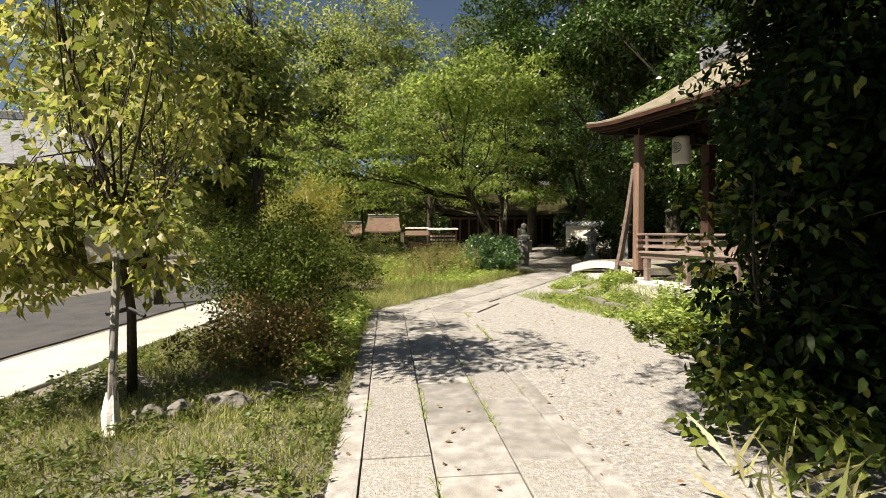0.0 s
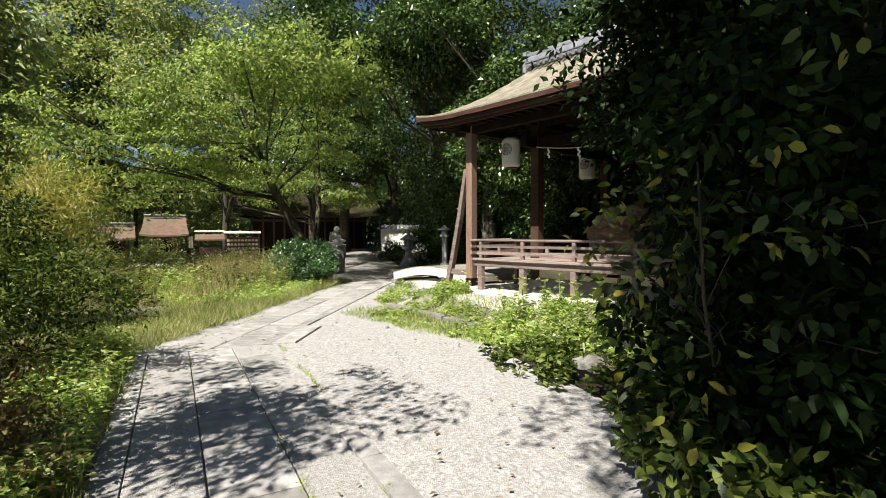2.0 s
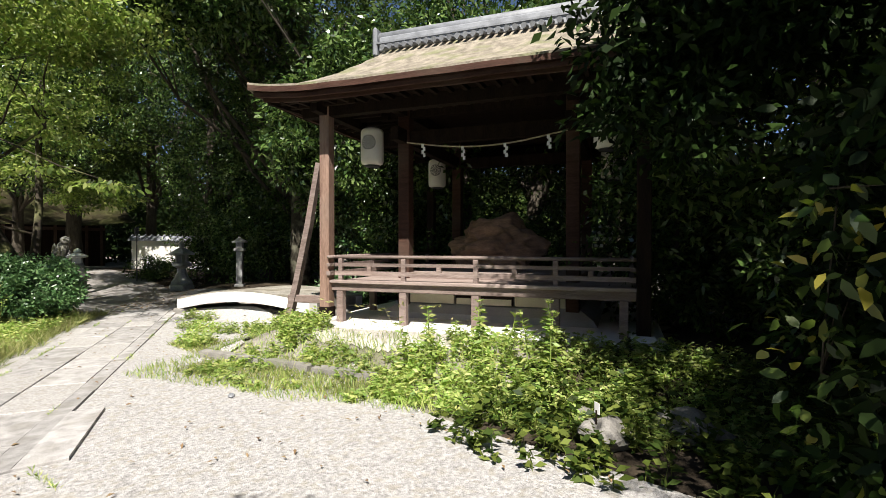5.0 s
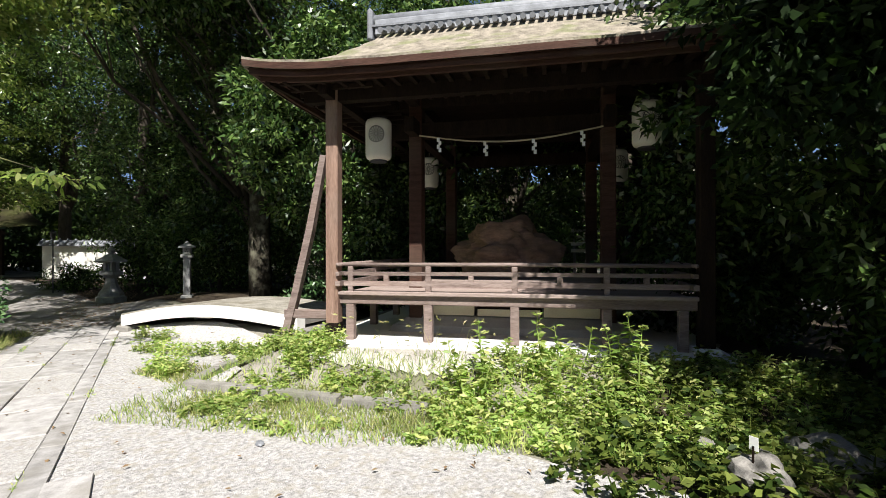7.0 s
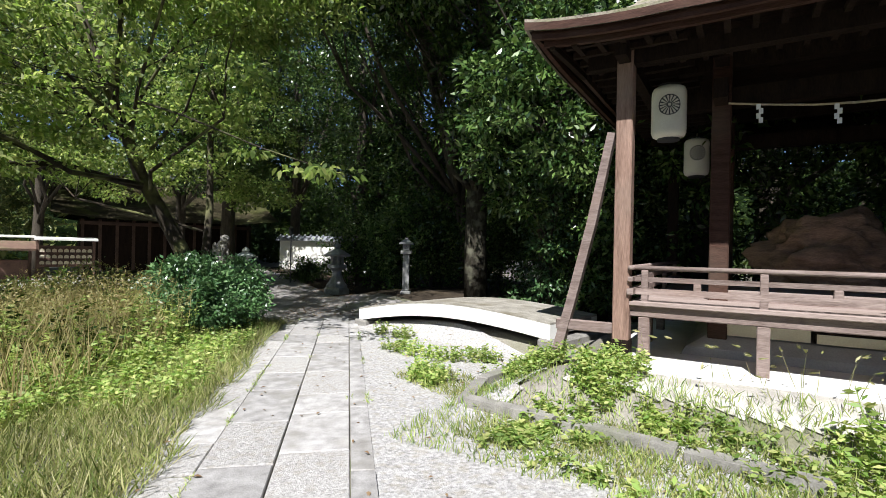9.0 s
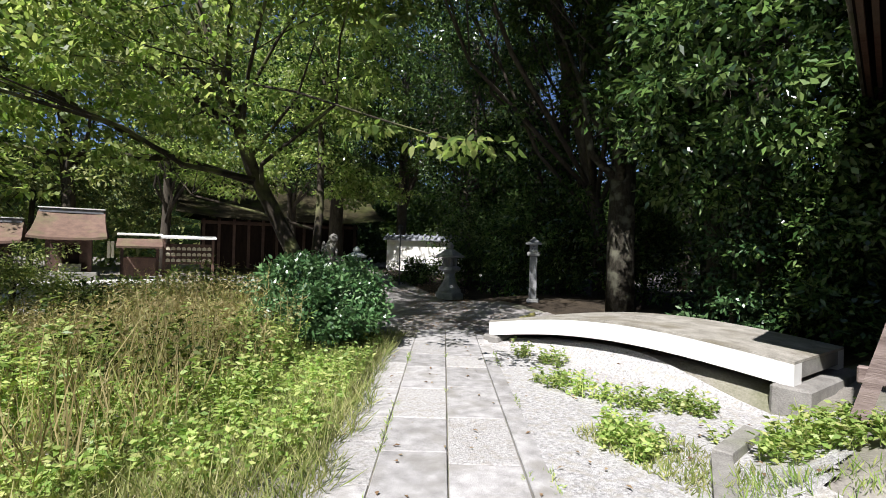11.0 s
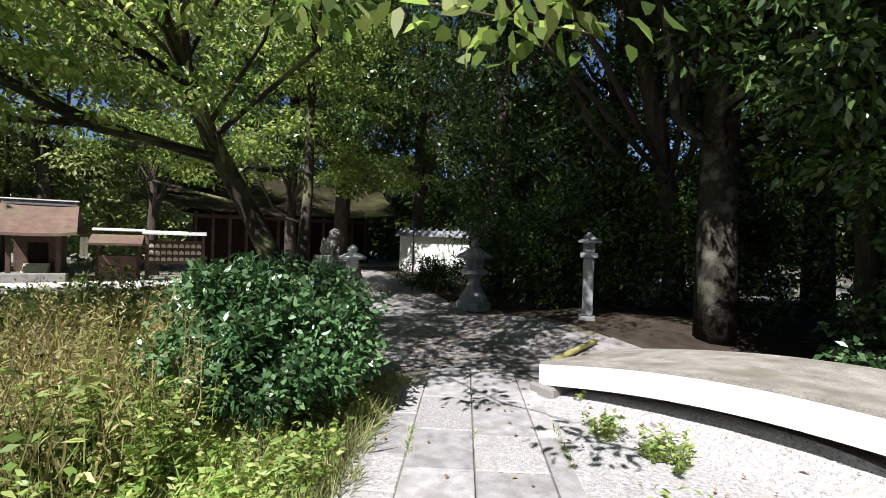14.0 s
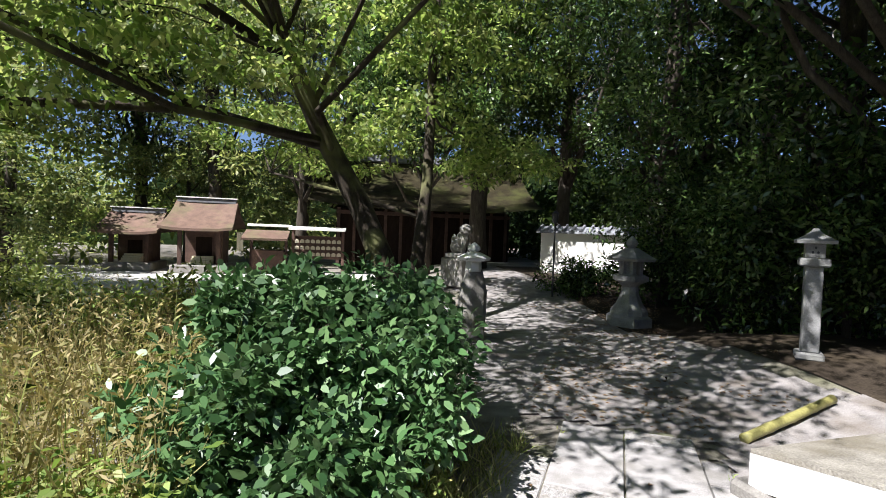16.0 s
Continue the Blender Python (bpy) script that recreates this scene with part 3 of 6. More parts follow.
        rail("rail", (W - 0.05, -0.12, z + 0.004), (W - 0.05, DEP, z + 0.004), rad, seg)
    for s in (0.22, 1.29, 2.4, 3.5):
        part("rail_post", boxed(s - 0.035, s + 0.035, 0.02, 0.08, DZ, 1.41, bevel=0.006), M_RAIL, t)
    for s in (0.72, 1.85, 2.95, 3.95):
        part("rail_block", boxed(s - 0.035, s + 0.035, 0.02, 0.08, 1.2, 1.29, bevel=0.006), M_RAIL, t)
    for r in (1.3, 2.6, 3.9):
        part("rail_post", boxed(0.07, 0.13, r - 0.035, r + 0.035, DZ, 1.41, bevel=0.006), M_RAIL, t)
        part("rail_post", boxed(W - 0.08, W - 0.02, r - 0.035, r + 0.035, DZ, 1.41, bevel=0.006), M_RAIL, t)
    # roof
    S0, S1, Q0, Q1, RS0, RS1, RR, ZE, H = -0.9, 5.3, -0.72, 5.1, -0.05, 4.45, 2.2, 3.9, 1.6

    def roof_z(s, r):
        tr = (r - Q0) / (RR - Q0) if r < RR else (Q1 - r) / (Q1 - RR)
        ts = min((s - S0) / (RS0 - S0), (S1 - s) / (S1 - RS1), 1.0)
        k = max(min(tr, ts), 0.0)
        cs = abs(2 * (s - S0) / (S1 - S0) - 1)
        cr = abs(2 * (r - Q0) / (Q1 - Q0) - 1)
        return ZE + H * (0.62 * k + 0.38 * k * k) + 0.13 * (cs ** 6) * (cr ** 6) + 0.008 * noise.noise(Vector((s * 2, r * 2, 0)))
    bm = bmesh.new()
    ss = sorted({S0 + (S1 - S0) * i / 44 for i in range(45)} | {RS0, RS1})
    rs = sorted({Q0 + (Q1 - Q0) * i / 30 for i in range(31)} | {RR})
    top = [[bm.verts.new((s, r, roof_z(s, r))) for s in ss] for r in rs]
    low = [[bm.verts.new((s, r, roof_z(s, r) - 0.11)) for s in ss] for r in rs]
    for g in (top, low):
        for j in range(len(rs) - 1):
            for i in range(len(ss) - 1):
                bm.faces.new((g[j][i], g[j][i + 1], g[j + 1][i + 1], g[j + 1][i]))
    rim = [(0, i) for i in range(len(ss))] + [(j, len(ss) - 1) for j in range(1, len(rs))] + [(len(rs) - 1, i) for i in range(len(ss) - 2, -1, -1)] + [(j, 0) for j in range(len(rs) - 2, 0, -1)]
    # Rim below the pale lip is coloured dark as shadowed eave board.
    edge = bmesh.new()
    for (a, b), (c, d) in zip(rim, rim[1:] + rim[:1]):
        p, q = top[a][b].co, top[c][d].co
        lip = Vector((0, 0, 0.03))
        bm.faces.new((top[a][b], top[c][d], bm.verts.new(q - lip), bm.verts.new(p - lip)))
        edge.faces.new([edge.verts.new(v) for v in (p - lip, q - lip, low[c][d].co, low[a][b].co)])
    part("roof", bm, M_BARK_ROOF, t, "mossy brown bark-shingle roof")
    part("eave_edge", edge, M_FASCIA, t, "red-brown edge under the bark roof, darkened for shade")
    bm = bmesh.new()
    under = [[bm.verts.new((min(max(s, S0 + 0.04), S1 - 0.04), min(max(r, Q0 + 0.04), Q1 - 0.04), roof_z(s, r) - 0.125)) for s in ss] for r in rs]
    for j in range(len(rs) - 1):
        for i in range(len(ss) - 1):
            bm.faces.new((under[j][i], under[j][i + 1], under[j + 1][i + 1], under[j + 1][i]))
    # Soffit's near-black colour stands for shade under the eaves.
    part("soffit", bm, M_DARK_SHADED_WOOD, t, "eave boarding coloured near black for shade")
    # eave boards under the rim
    def eave(name, a, b, inset, drop, h, mat):
        bm = bmesh.new()
        n = 24
        last = None
        for i in range(n + 1):
            s, r = a[0] + (b[0] - a[0]) * i / n, a[1] + (b[1] - a[1]) * i / n
            z = roof_z(s, r) - 0.11 - drop
            d = Vector((b[0] - a[0], b[1] - a[1], 0)).normalized().cross(Vector((0, 0, 1))) * -0.05
            ring = [bm.verts.new(p) for p in ((s, r, z), (s + d.x, r + d.y, z), (s + d.x, r + d.y, z - h), (s, r, z - h))]
            if last:
                for k in range(4):
                    bm.faces.new((last[k], last[(k + 1) % 4], ring[(k + 1) % 4], ring[k]))
            last = ring
        part(name, bm, mat, t)
    for q, drop, h in ((0.06, 0.002, 0.08), (0.16, 0.05, 0.1)):
        c = [(S0 + q, Q0 + q), (S1 - q, Q0 + q), (S1 - q, Q1 - q), (S0 + q, Q1 - q)]
        for k in range(4):
            eave("eave_board", c[k], c[(k + 1) % 4], q, drop, h, M_FASCIA)
    for i in range(26):
        s = S0 + 0.25 + i * 0.228
        part("rafter", boxed(s - 0.028, s + 0.028, Q0 + 0.36, 0.9, 3.74, 3.8, m=Matrix.Rotation(0.05, 4, "X")), M_DARK_SHADED_WOOD, t)
    for i in range(20):
        r = Q0 + 0.3 + i * 0.27
        part("rafter", boxed(S0 + 0.36, 0.6, r - 0.028, r + 0.028, 3.73, 3.79), M_DARK_SHADED_WOOD, t)
    # tiled ridge
    ridge = part("ridge", boxed(RS0 - 0.12, RS1 + 0.12, RR - 0.15, RR + 0.15, 5.400, 5.680, bevel=0.02), M_TILE, t, "grey tiled roof ridge")
    part("ridge_course", boxed(RS0 - 0.16, RS1 + 0.16, RR - 0.18, RR + 0.18, 5.540, 5.575), M_TILE, ridge)
    bm = bmesh.new()
    tube(bm, [(RS0 - 0.2, RR, 5.7), (RS1 + 0.2, RR, 5.7)], [0.12, 0.12], 12)
    part("ridge_cap", bm, M_TILE, ridge, smooth=True)
    n = 30
    for i in range(n):
        s = RS0 + (RS1 - RS0) * (i + 0.5) / n
        bm = bmesh.new()
        tube(bm, [(s, RR - 0.4, 5.37), (s, RR - 0.05, 5.48)], [0.05, 0.05], 8)
        part("round_tile", bm, M_TILE, ridge)
    for s in (RS0 - 0.2, RS1 + 0.2):
        part("ridge_end", boxed(s - 0.05, s + 0.05, RR - 0.2, RR + 0.2, 5.300, 5.880, bevel=0.04), M_TILE, ridge)
    return t


pavilion()


def paper_lantern(s, r, z, turn):
    m = PAV @ Matrix.Translation((s, r, z)) @ Matrix.Rotation(turn, 4, "Z")
    t = thing("paper_lantern", m, "white paper lantern with round black flower crest hanging under the eaves", "lantern", "lanterns under the eaves")
    prof = []
    for i in range(29):
        u = i / 28
        edge = min(u, 1 - u)
        prof.append((0.125 + 0.068 * (1 - (1 - min(edge / 0.14, 1)) ** 2) ** 0.5 + (0.004 if i % 2 else 0), u * 0.62))
    part("paper_body", lathe(bmesh.new(), prof, 24), M_PAPER, t, smooth=True)
    for z0 in (-0.025, 0.62):
        part("hoop", lathe(bmesh.new(), [(0.125, z0), (0.13, z0 + 0.012), (0.125, z0 + 0.025)], 20), M_INK, t)
    bm = bmesh.new()
    tube(bm, [(0, 0, 0.64), (0, 0, 3.62 - z)], [0.008, 0.008], 5)
    part("cord", bm, M_ROPE, t)
    # crest: sixteen petals inside a ring, wrapped on the paper
    bm = bmesh.new()

    def on_paper(a, b):
        ang = a / 0.2
        return Vector((0.2035 * math.sin(ang), -0.2035 * math.cos(ang), b))
    for ra, rb in ((0.122, 0.11), (0.03, 0.018)):
        ring = [[bm.verts.new(on_paper(q * math.cos(k * math.pi / 24), 0.36 + q * math.sin(k * math.pi / 24))) for k in range(48)] for q in (ra, rb)]
        for k in range(48):
            bm.faces.new((ring[0][k], ring[0][(k + 1) % 48], ring[1][(k + 1) % 48], ring[1][k]))
    for k in range(16):
        a = k * math.pi / 8
        last = None
        for rad, half in ((0.03, 0.0035), (0.06, 0.005), (0.09, 0.0065), (0.11, 0.008)):
            pair = [bm.verts.new(on_paper(rad * math.cos(a) - sgn * half * math.sin(a), 0.36 + rad * math.sin(a) + sgn * half * math.cos(a))) for sgn in (-1, 1)]
            if last:
                bm.faces.new((last[0], last[1], pair[1], pair[0]))
            last = pair
    part("crest", bm, M_INK, t, "black sixteen-petal crest")


for s, r, z in ((0.32, 0.88, 2.97), (4.12, 0.9, 3.0), (0.42, 3.7, 2.9), (4.1, 3.7, 2.9)):
    paper_lantern(s, r, z, 0.15)


def rope():
    t = thing("straw_rope", PAV @ Matrix.Translation((0.87, 0.93, 3.2)), "thin straw rope with white paper streamers between posts", "rope")
    bm = bmesh.new()
    pts = [(2.76 * i / 16, 0, 0.14 - 0.16 * math.sin(math.pi * i / 16)) for i in range(17)]
    tube(bm, pts, [0.012] * 17, 6, 0.4)
    part("cord", bm, M_ROPE, t)
    for u in (0.13, 0.38, 0.63, 0.87):
        z = 0.14 - 0.16 * math.sin(math.pi * u) - 0.01
        bm = bmesh.new()
        x = 2.76 * u
        for k, dx in enumerate((0, 0.025, 0.0, 0.025)):
            box(bm, x + dx - 0.02, x + dx + 0.022, -0.012 + 0.003 * k, -0.009 + 0.003 * k, z - 0.05 * (k + 1), z - 0.05 * k + 0.01)
        part("paper_streamer", bm, M_WHITE, t)


rope()


def root_block():
    """A great gnarled root lying on the pavilion's floor."""
    bm = bmesh.new()
    bmesh.ops.create_icosphere(bm, subdivisions=5, radius=1)
    for v in bm.verts:
        p = v.co.copy()
        k = 1 + 0.42 * noise.noise(p * 1.6 + Vector((4, 1, 0))) + 0.2 * noise.noise(p * 4.5) + 0.05 * noise.noise(p * 12)
        hole = (p - Vector((-0.62, -0.72, 0.25))).length
        k -= 0.6 * smooth(1 - hole / 0.3)
        arch = (p - Vector((-0.1, -0.9, -0.25))).length
        k -= 0.4 * smooth(1 - arch / 0.5)
        v.co = Vector((p.x * 0.82 * k, p.y * 0.45 * k, max(p.z * 0.55 * k, -0.38)))
    ob = part("tree_root", bm, M_ROOT, None, smooth=True)
    ob.matrix_world = PAV @ Matrix.Translation((2.1, 2.55, 1.52))
    tagged(ob, "large gnarled brown tree root displayed on the pavilion floor", "tree root")


root_block()


# ---- stone bridge ----
def stone_bridge():
    B = Vector((0.17, -0.985, 0)).normalized()
    m = Matrix.Translation((4.05, 17.1, 0)) @ Matrix.Rotation(math.atan2(B.y, B.x), 4, "Z")
    t = thing("stone_bridge", m, "low arched pale stone bridge slab over bare ground", "bridge")
    L, Wd, n = 4.4, 1.5, 20

    def arch(u):
        return 0.36 + 0.2 * u + 0.2 * math.sin(math.pi * u)
    def beam(name, w0, w1, up, thick, mat, label=""):
        bm = bmesh.new()
        last = None
        for i in range(n + 1):
            u = i / n
            z = arch(u) + up
            ring = [bm.verts.new(p) for p in ((u * L, w0, z), (u * L, w1, z), (u * L, w1, z - thick), (u * L, w0, z - thick))]
            if last:
                for k in range(4):
                    bm.faces.new((last[k], last[(k + 1) % 4], ring[(k + 1) % 4], ring[k]))
            else:
                bm.faces.new(ring)
            last = ring
        bm.faces.new(last[::-1])
        part(name, bm, mat, t, label)
    # Side beams are coloured near white for sun; core and abutments stay grey.
    beam("side_beam", 0.0, 0.2, -0.03, 0.22, M_PALE_STONE, "stone side beam with sunlight in its pale colour")
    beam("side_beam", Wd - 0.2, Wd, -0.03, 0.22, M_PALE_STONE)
    beam("deck", 0.004, Wd - 0.004, 0.0, 0.028, M_BRIDGE_TOP, "dusty earth-covered bridge deck")
    beam("core", 0.203, Wd - 0.203, -0.032, 0.15, M_STONE)
    for u0, zb in ((-0.12, 0.38), (L - 0.2, 0.57)):
        part("abutment", boxed(u0, u0 + 0.35, -0.04, Wd + 0.04, -0.02, zb - 0.27 + 0.02, bevel=0.03), M_STONE, t)


stone_bridge()
bm = bmesh.new()
pts = [Vector((4.72, 17.97, ground_z(4.72, 17.97) + 0.04)).lerp(Vector((6.2, 18.5, ground_z(6.2, 18.5) + 0.045)), 0.85 * i / 24) for i in range(25)]
tube(bm, pts, [0.046 if i % 6 == 0 else 0.041 for i in range(25)], 12)
bamboo = part("bamboo_pole", bm, M_BAMBOO, None, smooth=True)
tagged(bamboo, "yellow-green cut bamboo pole lying across the bridge end", "bamboo pole")


# ---- stone lanterns, statue, wall ----
def pillar_lantern(x, y):
    z = ground_z(x, y)
    t = thing("stone_pillar_lantern", pose(x, y, z - 0.01, 0, 0, -38) @ Matrix.Diagonal((0.74, 0.74, 0.9, 1)), "slim square grey stone lantern on a tall pillar", "stone lantern")
    part("base", boxed(-0.19, 0.19, -0.19, 0.19, 0, 0.1, bevel=0.02), M_LANTERN_STONE, t)
    part("pillar", boxed(-0.12, 0.12, -0.12, 0.12, 0.1, 1.22, bevel=0.015), M_LANTERN_STONE, t)
    part("collar", boxed(-0.2, 0.2, -0.2, 0.2, 1.22, 1.33, bevel=0.02), M_LANTERN_STONE, t)
    box_part = part("fire_box", boxed(-0.13, 0.13, -0.13, 0.13, 1.33, 1.52, bevel=0.01), M_LANTERN_STONE, t)
    for a, b in ((0.0, 0.04), (0.035, -0.02), (-0.035, -0.02)):
        hole = lathe(bmesh.new(), [(0.018, 0), (0.018, 0.006)], 10, Matrix.Translation((a, -0.129, 1.425 + b)) @ Matrix.Rotation(radians(90), 4, "X"))
        part("light_hole", hole, M_INK, box_part, "dark round light hole")
    part("roof", lathe(bmesh.new(), [(0.36, 1.52), (0.37, 1.56), (0.2, 1.62), (0.08, 1.68), (0.05, 1.72)], 4, square=True), M_LANTERN_STONE, t)


def round_lantern(x, y, k=1.0):
    z = ground_z(x, y)
    t = thing("stone_lantern", pose(x, y, z - 0.01, 0, 0, 15) @ Matrix.Diagonal((k, k, k, 1)), "old grey stone lantern with flared stem and wide cap", "stone lantern")
    part("base", lathe(bmesh.new(), [(0.42, 0), (0.42, 0.16), (0.36, 0.2)], 6), M_LANTERN_STONE, t)
    part("stem", lathe(bmesh.new(), [(0.34, 0.2), (0.33, 0.28), (0.24, 0.4), (0.16, 0.58), (0.14, 0.72), (0.2, 0.78)], 8), M_LANTERN_STONE, t)
    part("platform", lathe(bmesh.new(), [(0.2, 0.78), (0.33, 0.84), (0.33, 0.92), (0.26, 0.95)], 6), M_LANTERN_STONE, t)
    for a in range(6):
        c, s = math.cos(a * math.pi / 3), math.sin(a * math.pi / 3)
        part("fire_box_post", boxed(c * 0.17 - 0.035, c * 0.17 + 0.035, s * 0.17 - 0.035, s * 0.17 + 0.035, 0.95, 1.2), M_LANTERN_STONE, t)
    part("core", lathe(bmesh.new(), [(0.1, 0.95), (0.1, 1.2)], 6), M_LANTERN_STONE, t)
    part("cap", lathe(bmesh.new(), [(0.42, 1.2), (0.45, 1.25), (0.25, 1.36), (0.12, 1.44)], 6), M_LANTERN_STONE, t)
    part("finial", lathe(bmesh.new(), [(0.06, 1.44), (0.1, 1.5), (0.1, 1.56), (0.02, 1.66)], 8), M_LANTERN_STONE, t)


pillar_lantern(6.75, 19.5)
round_lantern(6.45, 23.2, 1.03)


def small_lantern(x, y):
    t = thing("small_stone_lantern", pose(x, y, ground_z(x, y) - 0.01), "small stone lantern, whitened for sunlight, on a rough pedestal", "stone lantern")
    part("pedestal", rock(0.24, 0.22, 0.75, 3), M_STONE, t).matrix_world = pose(x, y, ground_z(x, y) + 0.42)
    # Lantern top is whitened for sun; the pedestal keeps grey stone.
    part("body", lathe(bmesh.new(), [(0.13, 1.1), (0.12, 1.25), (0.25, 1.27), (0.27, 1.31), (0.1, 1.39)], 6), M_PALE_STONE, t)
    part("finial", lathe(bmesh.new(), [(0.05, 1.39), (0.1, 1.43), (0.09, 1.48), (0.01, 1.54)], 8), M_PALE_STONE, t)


small_lantern(3.1, 21.7)


def guardian_statue(x, y):
    """A seated guardian animal in stone, plain, on a plinth."""
    bm = bmesh.new()
    z = ground_z(x, y)
    box(bm, -0.35, 0.35, -0.45, 0.45, 0, 0.75, bevel=0.03)
    box(bm, -0.28, 0.28, -0.36, 0.36, 0.75, 0.88, bevel=0.02)
    for c, r in (((0, 0.15, 1.05), (0.2, 0.25, 0.22)), ((0, -0.05, 1.25), (0.17, 0.18, 0.25)), ((0, -0.15, 1.5), (0.16, 0.17, 0.16)), ((0.1, -0.18, 1.0), (0.06, 0.07, 0.2)), ((-0.1, -0.18, 1.0), (0.06, 0.07, 0.2)), ((0, 0.33, 1.2), (0.08, 0.08, 0.2))):
        made = bmesh.ops.create_icosphere(bm, subdivisions=2, radius=1, matrix=Matrix.Translation(c) @ Matrix.Diagonal((*r, 1)))["verts"]
        for v in made:
            v.co += v.normal * 0.02 * noise.noise(v.co * 9)
    ob = part("guardian_statue", bm, M_STONE, None)
    ob.matrix_world = pose(x, y, z - 0.01, 0, 0, 30)
    tagged(ob, "weathered grey stone guardian statue seated on a plinth", "statue")


guardian_statue(3.8, 27.2)


def far_wall():
    a, b = Vector((6.75, 29.4, 0)), Vector((9.3, 27.0, 0))
    d = b - a
    m = Matrix.Translation(a) @ Matrix.Rotation(math.atan2(d.y, d.x), 4, "Z")
    t = thing("plaster_wall", m, "white plastered garden wall with small tiled coping, dappled by sun", "wall", kind="structure")
    part("wall_body", boxed(0, d.length, -0.12, 0.12, 0.3, 1.85), M_PLASTER, t)
    part("stone_foot", boxed(-0.03, d.length + 0.03, -0.18, 0.18, 0.2, 0.52), M_STONE, t)
    bm = bmesh.new()
    for s in (-1, 1):
        vs = [bm.verts.new(p) for p in ((-0.1, s * 0.32, 1.85), (d.length + 0.1, s * 0.32, 1.85), (d.length + 0.1, 0, 2.02), (-0.1, 0, 2.02))]
        lo = [bm.verts.new(v.co - Vector((0, 0, 0.05))) for v in vs]
        for k in range(4):
            bm.faces.new((vs[k], vs[(k + 1) % 4], lo[(k + 1) % 4], lo[k]))
        bm.faces.new(vs)
        bm.faces.new(lo[::-1])
    cop = part("coping", bm, M_TILE, t)
    for k in range(14):
        x = k * d.length / 13
        bm = bmesh.new()
        tube(bm, [(x, -0.33, 1.87), (x, 0, 2.05)], [0.05, 0.05], 6)
        part("round_tile", bm, M_TILE, cop)


far_wall()


# ---- small shrines and hall at the back ----
def shrine(name, x, y, w, dep, eave, top, label):
    z0 = ground_z(x, y)
    t = thing(name, pose(x, y, z0 - 0.01, 0, 0, 6), label, "shrine", "small shrines in a row")
    part("stone_base", boxed(-w * 0.42, w * 0.42, -dep * 0.6, dep * 0.4, 0, 0.3, bevel=0.03), M_STONE, t)
    part("body", boxed(-w * 0.3, w * 0.3, -dep * 0.15, dep * 0.35, 0.3, eave + 0.1), M_SHRINEWOOD, t)
    part("door", boxed(-w * 0.13, w * 0.13, -dep * 0.15 - 0.02, -dep * 0.15 - 0.003, 0.55, eave - 0.3), M_DARK_SHADED_WOOD, t)
    for s in (-0.3, 0.3):
        part("porch_post", boxed(s * w - 0.06, s * w + 0.06, -dep * 0.5, -dep * 0.5 + 0.12, 0.3, eave), M_SHRINEWOOD, t)
    for k in range(4):
        part("step", boxed(-w * 0.16, w * 0.16, -dep * 0.45 + k * 0.12, -dep * 0.15 - 0.03, 0.3 + k * 0.07, 0.365 + k * 0.07), M_CREAM, t)
    bm = bmesh.new()
    rows, n = [], 10
    for i in range(n + 1):
        u = i / n
        r = -dep * 0.75 + u * dep * 0.8
        z = eave + (top - eave) * (0.45 * u + 0.55 * u * u)
        rows.append((r, z))
    rows += [(dep * 0.3, (eave + top) / 2), (dep * 0.62, eave + 0.05)]
    grid = []
    for r, z in rows:
        flare = 1 + 0.12 * max(0, (top - z) / (top - eave)) ** 2
        grid.append(([bm.verts.new((s * w * 0.5 * flare, r, z + 0.07 * abs(s) ** 3)) for s in (-1, -0.6, 0, 0.6, 1)], [bm.verts.new((s * w * 0.5 * flare, r, z + 0.07 * abs(s) ** 3 - 0.09)) for s in (-1, -0.6, 0, 0.6, 1)]))
    for (a, al), (b, bl) in zip(grid, grid[1:]):
        for k in range(4):
            bm.faces.new((a[k], a[k + 1], b[k + 1], b[k]))
            bm.faces.new((al[k], bl[k], bl[k + 1], al[k + 1]))
        bm.faces.new((a[0], b[0], bl[0], al[0]))
        bm.faces.new((a[4], al[4], bl[4], b[4]))
    for g, gl in (grid[0], grid[-1]):
        for k in range(4):
            bm.faces.new((g[k], gl[k], gl[k + 1], g[k + 1]))
    part("roof", bm, M_COPPER, t, "brown bark roof with curved eaves")
    rz = top
    part("ridge", boxed(-w * 0.48, w * 0.48, dep * 0.05 - 0.09, dep * 0.05 + 0.09, rz - 0.03, rz + 0.14, bevel=0.02), M_TILE, t)
    part("ridge", boxed(-w * 0.5, w * 0.5, dep * 0.05 - 0.13, dep * 0.05 + 0.13, rz + 0.14, rz + 0.18), M_PLASTER, t)
    return t


shrine("small_shrine", -4.6, 33, 2.05, 2.1, 1.55, 2.5, "small wooden shrine with brown curved bark roof")
shrine("small_shrine", -7.0, 33.2, 1.8, 1.8, 1.35, 2.05, "smaller wooden shrine beside a larger one")


